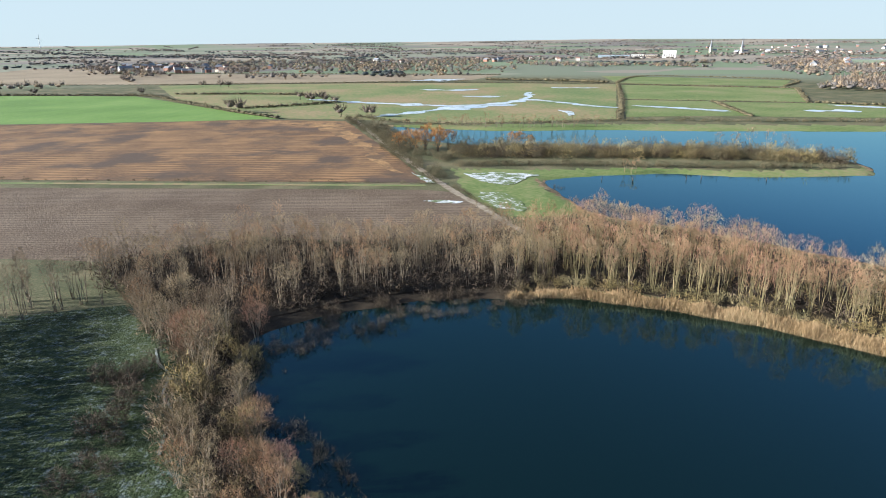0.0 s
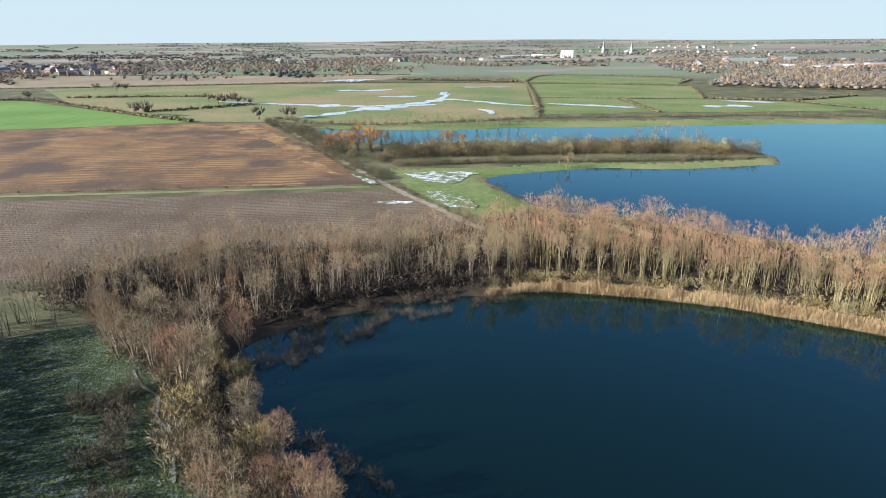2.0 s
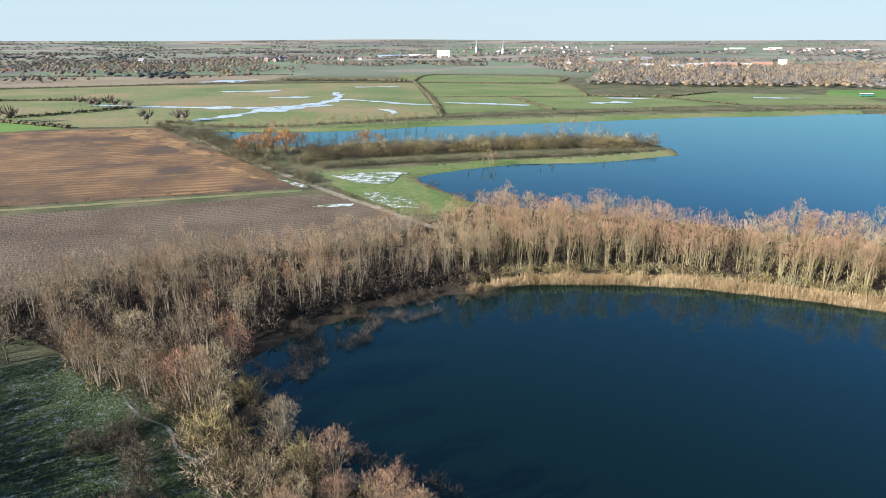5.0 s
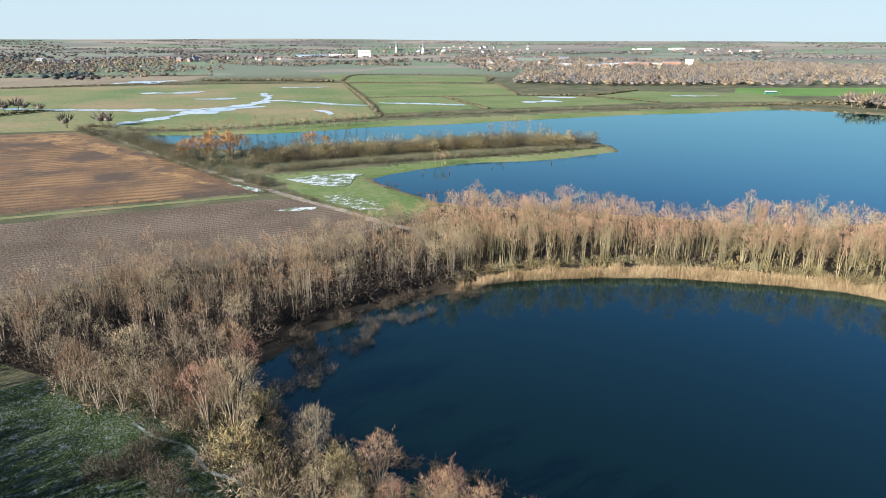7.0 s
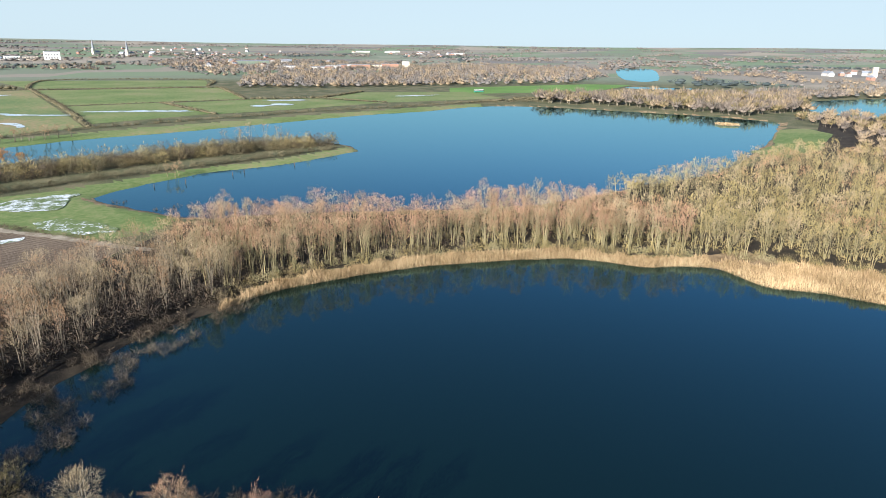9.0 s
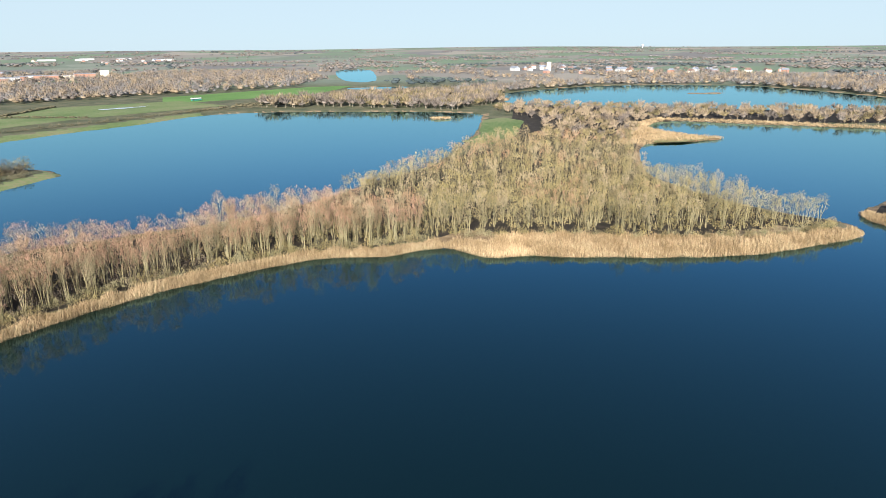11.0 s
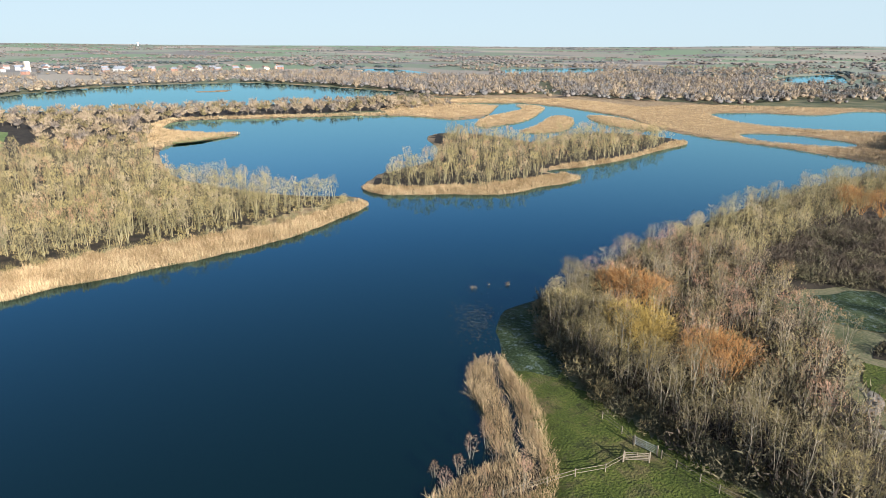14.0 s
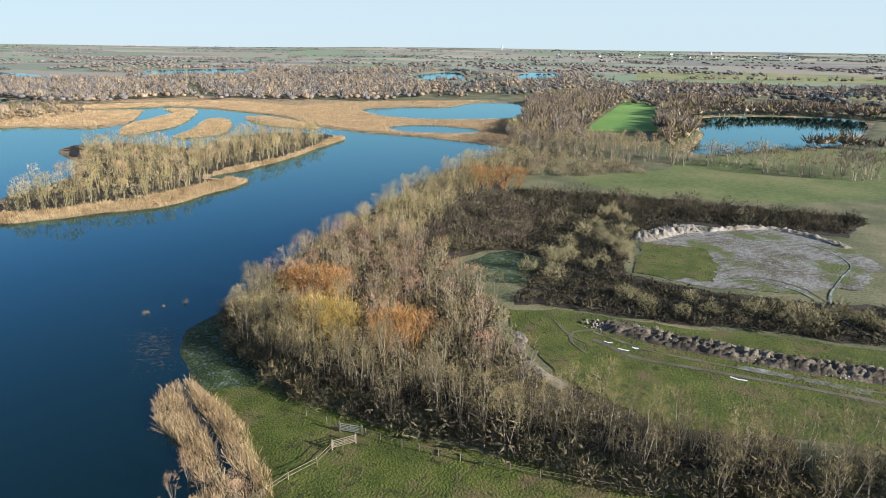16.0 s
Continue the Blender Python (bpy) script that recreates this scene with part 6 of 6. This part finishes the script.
def bird_hide(m):
    root = tagged(new("bird_hide"), "small brown timber bird hide on the lake shore", "hut")
    root.matrix_basis = m
    for x in (0, 5.85):
        part("side_wall", box(bmesh.new(), x, 0, 0.5, x + 0.15, 2.8, 2.7), M_wood, root)
    part("back_wall", box(bmesh.new(), 0.15, 0, 0.5, 5.85, 0.15, 2.7), M_wood, root)
    part("front_wall", box(bmesh.new(), 0.15, 2.65, 0.5, 5.85, 2.8, 1.5), M_wood, root)
    part("front_wall", box(bmesh.new(), 0.15, 2.65, 1.85, 5.85, 2.8, 2.7), M_wood, root)
    part("floor", box(bmesh.new(), 0, 0, 0.38, 6, 2.8, 0.5), M_wood_dark, root)
    rf = bmesh.new()
    bmesh.ops.create_cube(rf, size=1, matrix=Matrix.Translation((3, 1.4, 2.86)) @ Matrix.Rotation(0.08, 4, "X") @ Matrix.Diagonal((6.7, 3.5, 0.12, 1)))
    part("roof", rf, M_slate, root, "flat grey felt roof")
    for x in (0.2, 2.9, 5.6):
        for y in (0.2, 2.4):
            part("leg", box(bmesh.new(), x, y, -0.8, x + 0.18, y + 0.18, 0.4), M_wood_dark, root)
    part("doorway", box(bmesh.new(), 4.4, -0.03, 0.5, 5.3, 0.0, 2.4), M_wood_dark, root, "dark plank door")


bird_hide(pose(169, 96, 0.6, 0, 0, -18))


def house(name, w, d, h, wall, roof, label, category="house"):
    root = tagged(new(name), label, category, "distant houses")
    part("wall", box(bmesh.new(), -w / 2, -d / 2, -0.5, w / 2, d / 2, h), wall, root)
    bm = bmesh.new()
    v = [bm.verts.new(p) for p in ((-w / 2 - .3, -d / 2 - .4, h), (w / 2 + .3, -d / 2 - .4, h), (w / 2 + .3, d / 2 + .4, h), (-w / 2 - .3, d / 2 + .4, h), (-w / 2 - .3, 0, h + d * .42), (w / 2 + .3, 0, h + d * .42))]
    for q in ((0, 1, 5, 4), (2, 3, 4, 5), (0, 4, 3), (1, 2, 5), (3, 2, 1, 0)):
        bm.faces.new([v[k] for k in q])
    rf = part("roof", bm, roof, root)
    part("chimney", box(bmesh.new(), w * 0.3, -0.4, h + d * 0.2, w * 0.3 + 0.8, 0.4, h + d * 0.42 + 1.1), M_brick, rf)
    for x in (-w * 0.28, w * 0.28):
        for z in (0.9, 3.3):
            for y in (-d / 2 - 0.03, d / 2):
                if z + 1.2 < h:
                    part("window", box(bmesh.new(), x - 0.6, y, z, x + 0.6, y + 0.03, z + 1.2), M_glass, root)
    return root


HOUSES = [house("house", 11, 8, 5.2, M_pale, M_rooftile, "distant white-walled house among bare trees"), house("house", 12, 8, 5.0, M_brick, M_slate, "distant red brick house among bare trees"), house("house", 14, 7, 4.6, M_cream, M_rooftile, "distant cream house among bare trees"), house("barn", 24, 11, 5.5, M_pale, M_slate, "distant pale shed with a grey roof", "barn")]
rng5 = np.random.default_rng(5)
first = True
CLUSTERS = [(-520, 1270, 120, 90, 14), (-400, 1150, 60, 40, 8), (-600, 1400, 120, 60, 8), (200, 1650, 160, 120, 10), (-120, 1560, 80, 60, 5), (850, 1250, 120, 110, 12), (1350, -60, 110, 170, 18), (1340, -270, 60, 90, 10), (1450, 130, 90, 70, 8), (1180, 2150, 260, 240, 22), (900, 1450, 120, 80, 8), (1550, 2700, 300, 300, 20), (600, -3300, 260, 260, 16), (300, -3500, 220, 160, 14), (1000, -3500, 300, 240, 12), (760, -2480, 100, 80, 6), (2100, 1800, 200, 260, 14)]
for cx, cy, sx, sy, n in CLUSTERS:
    for _ in range(n):
        x, y = cx + rng5.normal(0, 0.6) * sx, cy + rng5.normal(0, 0.6) * sy
        q = HOUSES[rng5.integers(4)] if rng5.random() < 0.5 else HOUSES[rng5.integers(2)]
        z = float(rise(np.array([x]), np.array([y]))[0]) + LAND
        if first:
            for k, hs in enumerate(HOUSES):
                hs.matrix_basis = pose(cx - 40 + 25 * k, cy + 20 * k, LAND + float(rise(np.array([cx]), np.array([cy]))[0]), 0, 0, 30 + 20 * k)
            first = False
            continue
        copy_thing(q, pose(x, y, z, 0, 0, rng5.uniform(0, 180)))


def block(name, x, y, w, d, h, rz, wall, label, rows=0, roof=M_slate):
    root = tagged(new(name), label, "building")
    z = LAND + float(rise(np.array([x]), np.array([y]))[0])
    root.matrix_basis = pose(x, y, z, 0, 0, rz)
    part("wall", box(bmesh.new(), -w / 2, -d / 2, -1, w / 2, d / 2, h), wall, root)
    part("roof", box(bmesh.new(), -w / 2 - 0.4, -d / 2 - 0.4, h, w / 2 + 0.4, d / 2 + 0.4, h + 0.7), roof, root)
    for k in range(rows):
        for c in range(int(w / 6)):
            part("window", box(bmesh.new(), -w / 2 + 2 + c * 6, -d / 2 - 0.05, 2 + k * 3.4, -w / 2 + 5 + c * 6, -d / 2, 3.6 + k * 3.4), M_glass, root)


block("mill_building", 632, 1800, 34, 22, 20, -15, M_white, "tall pale mill block beyond the meadows", 4)
block("mill_building", 592, 1830, 34, 18, 8, -15, M_cream, "low cream mill wing beyond the meadows", 2)
block("mill_building", 556, 1840, 34, 18, 9, -15, M_white, "low white mill wing beyond the meadows", 2)
block("glasshouse", 505, 1900, 90, 40, 6, -15, M_blue, "long blue-grey shed beyond the meadows")
block("factory", 820, 1230, 70, 40, 10, -35, M_greenroof, "long green-roofed works among bare trees")
for x, y, w, d, h, mt in [(893, 968, 38, 18, 8, M_brick), (952, 940, 34, 18, 9, M_brick), (930, 958, 22, 16, 7, M_cream), (775, 964, 26, 16, 6, M_pale), (835, 985, 30, 18, 7, M_pale), (805, 972, 22, 14, 6, M_brick), (985, 925, 14, 12, 14, M_cream), (915, 1010, 30, 18, 7, M_pale), (872, 1000, 20, 16, 7, M_brick), (760, 1028, 24, 14, 6, M_pale)]:
    block("factory", x, y, w, d, h, -42, mt, "low works building with sheds among bare trees", 1)
for x, y, w in [(2115, 2186, 140), (2267, 2131, 120), (2305, 1978, 120), (2259, 1747, 150), (2160, 2060, 100)]:
    block("warehouse", x, y, w * 0.45, 34, 6, -45, M_pale, "long white warehouse near the horizon")
for x, y, w in [(640, -4150, 60), (260, -4300, 80), (160, -4250, 60)]:
    block("warehouse", x, y, w, 40, 10, 5, M_white, "white shed near the southern horizon")


def church(x, y, spire, label):
    root = tagged(new("church"), label, "church")
    root.matrix_basis = pose(x, y, LAND + float(rise(np.array([x]), np.array([y]))[0]), 0, 0, 20)
    part("nave", box(bmesh.new(), 4, -5, -0.5, 24, 5, 8), M_cream, root)
    part("tower", box(bmesh.new(), -4, -4, -0.5, 4, 4, 19), M_cream, root)
    bm = bmesh.new()
    v = [bm.verts.new(p) for p in ((4, -5.4, 8), (24, -5.4, 8), (24, 5.4, 8), (4, 5.4, 8), (4, 0, 12.5), (24, 0, 12.5))]
    for q in ((0, 1, 5, 4), (2, 3, 4, 5), (0, 4, 3), (1, 2, 5)):
        bm.faces.new([v[k] for k in q])
    part("roof", bm, M_slate, root)
    if spire:
        bm = bmesh.new()
        bmesh.ops.create_cone(bm, cap_ends=True, segments=8, radius1=4.0, radius2=0.2, depth=30, matrix=Matrix.Translation((0, 0, 34)))
        part("spire", bm, M_slate, root)


church(1385, 122, False, "pale stone village church with a square tower")
church(931, 2250, True, "distant stone church with a tall spire")
church(960, 2080, True, "distant stone church with a tall spire")


def water_tower(x, y, h, label):
    root = tagged(new("water_tower"), label, "tower")
    root.matrix_basis = pose(x, y, LAND + float(rise(np.array([x]), np.array([y]))[0]))
    a, b = bmesh.new(), bmesh.new()
    bmesh.ops.create_cone(a, cap_ends=True, segments=12, radius1=3, radius2=2.6, depth=h, matrix=Matrix.Translation((0, 0, h / 2)))
    bmesh.ops.create_cone(b, cap_ends=True, segments=16, radius1=5, radius2=9, depth=8, matrix=Matrix.Translation((0, 0, h + 4)))
    part("shaft", a, M_white, root)
    part("tank", b, M_white, root)


water_tower(4550, -255, 14, "white water tower on the horizon")
water_tower(1980, -4100, 16, "white water tower on the southern horizon")


def wind_turbine(x, y):
    root = tagged(new("wind_turbine"), "slender white wind turbine near the horizon", "turbine")
    root.matrix_basis = pose(x, y, LAND + float(rise(np.array([x]), np.array([y]))[0]), 0, 0, 30)
    a = bmesh.new()
    bmesh.ops.create_cone(a, cap_ends=True, segments=10, radius1=2.2, radius2=1.2, depth=55, matrix=Matrix.Translation((0, 0, 27.5)))
    part("mast", a, M_white, root)
    part("nacelle", box(bmesh.new(), -1.5, -4, 54, 1.5, 3, 57), M_white, root)
    for k in range(3):
        b = bmesh.new()
        bmesh.ops.create_cone(b, cap_ends=True, segments=4, radius1=1.3, radius2=0.2, depth=26, matrix=Matrix.Translation((0, -4.4, 55.5)) @ Matrix.Rotation(2.1 * k + 0.3, 4, "Y") @ Matrix.Translation((0, 0, 13)) @ Matrix.Diagonal((1, 0.3, 1, 1)))
        part("blade", b, M_white, root)


wind_turbine(-2330, 3800)


def bus(m):
    root = tagged(new("bus"), "green and white single-decker bus behind the hedge", "bus")
    root.matrix_basis = m
    lo = box(bmesh.new(), -5.5, -1.25, 0.4, 5.5, 1.25, 1.5)
    bmesh.ops.bevel(lo, geom=lo.edges[:], offset=0.12, segments=2, affect="EDGES")
    part("body", lo, M_green, root)
    up = box(bmesh.new(), -5.45, -1.23, 2.3, 5.45, 1.23, 3.0)
    bmesh.ops.bevel(up, geom=up.edges[:], offset=0.15, segments=2, affect="EDGES")
    part("roof", up, M_white, root, "white roof")
    part("window_band", box(bmesh.new(), -5.4, -1.2, 1.45, 5.4, 1.2, 2.35), M_glass, root, "dark window band")
    for x in (-3.6, 3.4):
        for y in (-1.15, 1.15):
            w = bmesh.new()
            bmesh.ops.create_cone(w, cap_ends=True, segments=14, radius1=0.5, radius2=0.5, depth=0.3, matrix=Matrix.Translation((x, y, 0.5)) @ Matrix.Rotation(math.pi / 2, 4, "X"))
            part("wheel", w, M_wood_dark, root, "black tyre")


bus(pose(524, 413, LAND + 0.1, 0, 0, -25))

# tussocks, stakes and reed debris in the water
def tussocks(name, spots, kinds, mats, label, size):
    spots = np.asarray(spots, float)
    vs, fs, ms, k = [], [], [], 0
    for x, y in spots:
        s, a = RNG.uniform(*size), RNG.uniform(0, 6.3)
        for idx, (v, f) in enumerate(kinds[RNG.integers(len(kinds))]):
            vs.append(np.stack([(v[:, 0] * math.cos(a) - v[:, 1] * math.sin(a)) * s + x, (v[:, 0] * math.sin(a) + v[:, 1] * math.cos(a)) * s + y, v[:, 2] * s], 1))
            fs.append(f + k)
            ms.append(np.full(len(f), idx))
            k += len(v)
    tagged(new(name, mesh_from(name, np.concatenate(vs), np.concatenate(fs), mats, np.concatenate(ms))), label, "reeds", kind="stuff")


tussocks("white_reeds", np.array([(52, 193), (53.5, 190), (55, 187.5), (57, 186.5), (59, 186), (61, 185), (63, 184.5), (56, 188.5)]), SWAMP, (M_wood, M_reed), "bleached reed stems standing in the lake", (0.7, 1.1))
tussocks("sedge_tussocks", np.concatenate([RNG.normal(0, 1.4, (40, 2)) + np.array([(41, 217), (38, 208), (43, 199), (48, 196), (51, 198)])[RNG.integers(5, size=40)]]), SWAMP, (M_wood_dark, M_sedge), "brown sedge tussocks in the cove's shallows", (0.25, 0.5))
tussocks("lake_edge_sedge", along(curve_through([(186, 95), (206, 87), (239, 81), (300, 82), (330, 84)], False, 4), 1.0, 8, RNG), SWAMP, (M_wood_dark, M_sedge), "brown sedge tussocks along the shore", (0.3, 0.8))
tussocks("offshore_reeds", [(57, -55.5), (57.4, -56), (57, -60), (55, -64), (55.2, -63.6), (56.6, -56.3)], SWAMP, (M_wood, M_reed), "tiny reed clumps standing off the bank", (0.35, 0.6))
deb = np.concatenate([RNG.normal(0, 1, (900, 2)) @ np.array([[4.4, -2.2], [0.6, 2.4]]) + (42, -48.5)])
deb = deb[land_depth(deb[:, 0], deb[:, 1]) < -0.3]
dn = len(deb)
ang5 = RNG.normal(0.4, 0.5, dn)
dd = np.stack([np.cos(ang5), np.sin(ang5), np.full(dn, 0.03)], 1)
v5, f5 = spikes(np.stack([deb[:, 0], deb[:, 1], np.full(dn, 0.03)], 1), dd, RNG.uniform(0.3, 1.0, dn), np.full(dn, 0.014), RNG)
v5[:, 2] = np.clip(v5[:, 2], 0.012, 0.12)
tagged(new("reed_debris", mesh_from("reed_debris", v5, f5, [M_sedge])), "floating broken reed stems off the bank", "reeds", kind="stuff")
for x, y, h in [(71, 228, 1.6), (97, 229, 1.8), (91, 228, 1.4), (60, 230, 1.3), (120, 226, 1.5)]:
    st = tagged(new("lake_stake"), "dark wooden stake standing in the lake", "stake", "stakes in the lake")
    st.matrix_basis = pose(x, y, -0.6, 4, 3, 0)
    bm = bmesh.new()
    bmesh.ops.create_cone(bm, cap_ends=True, segments=7, radius1=0.16, radius2=0.12, depth=h + 0.6, matrix=Matrix.Translation((0, 0, (h + 0.6) / 2)))
    part("stake_shaft", bm, M_wood_dark, st)
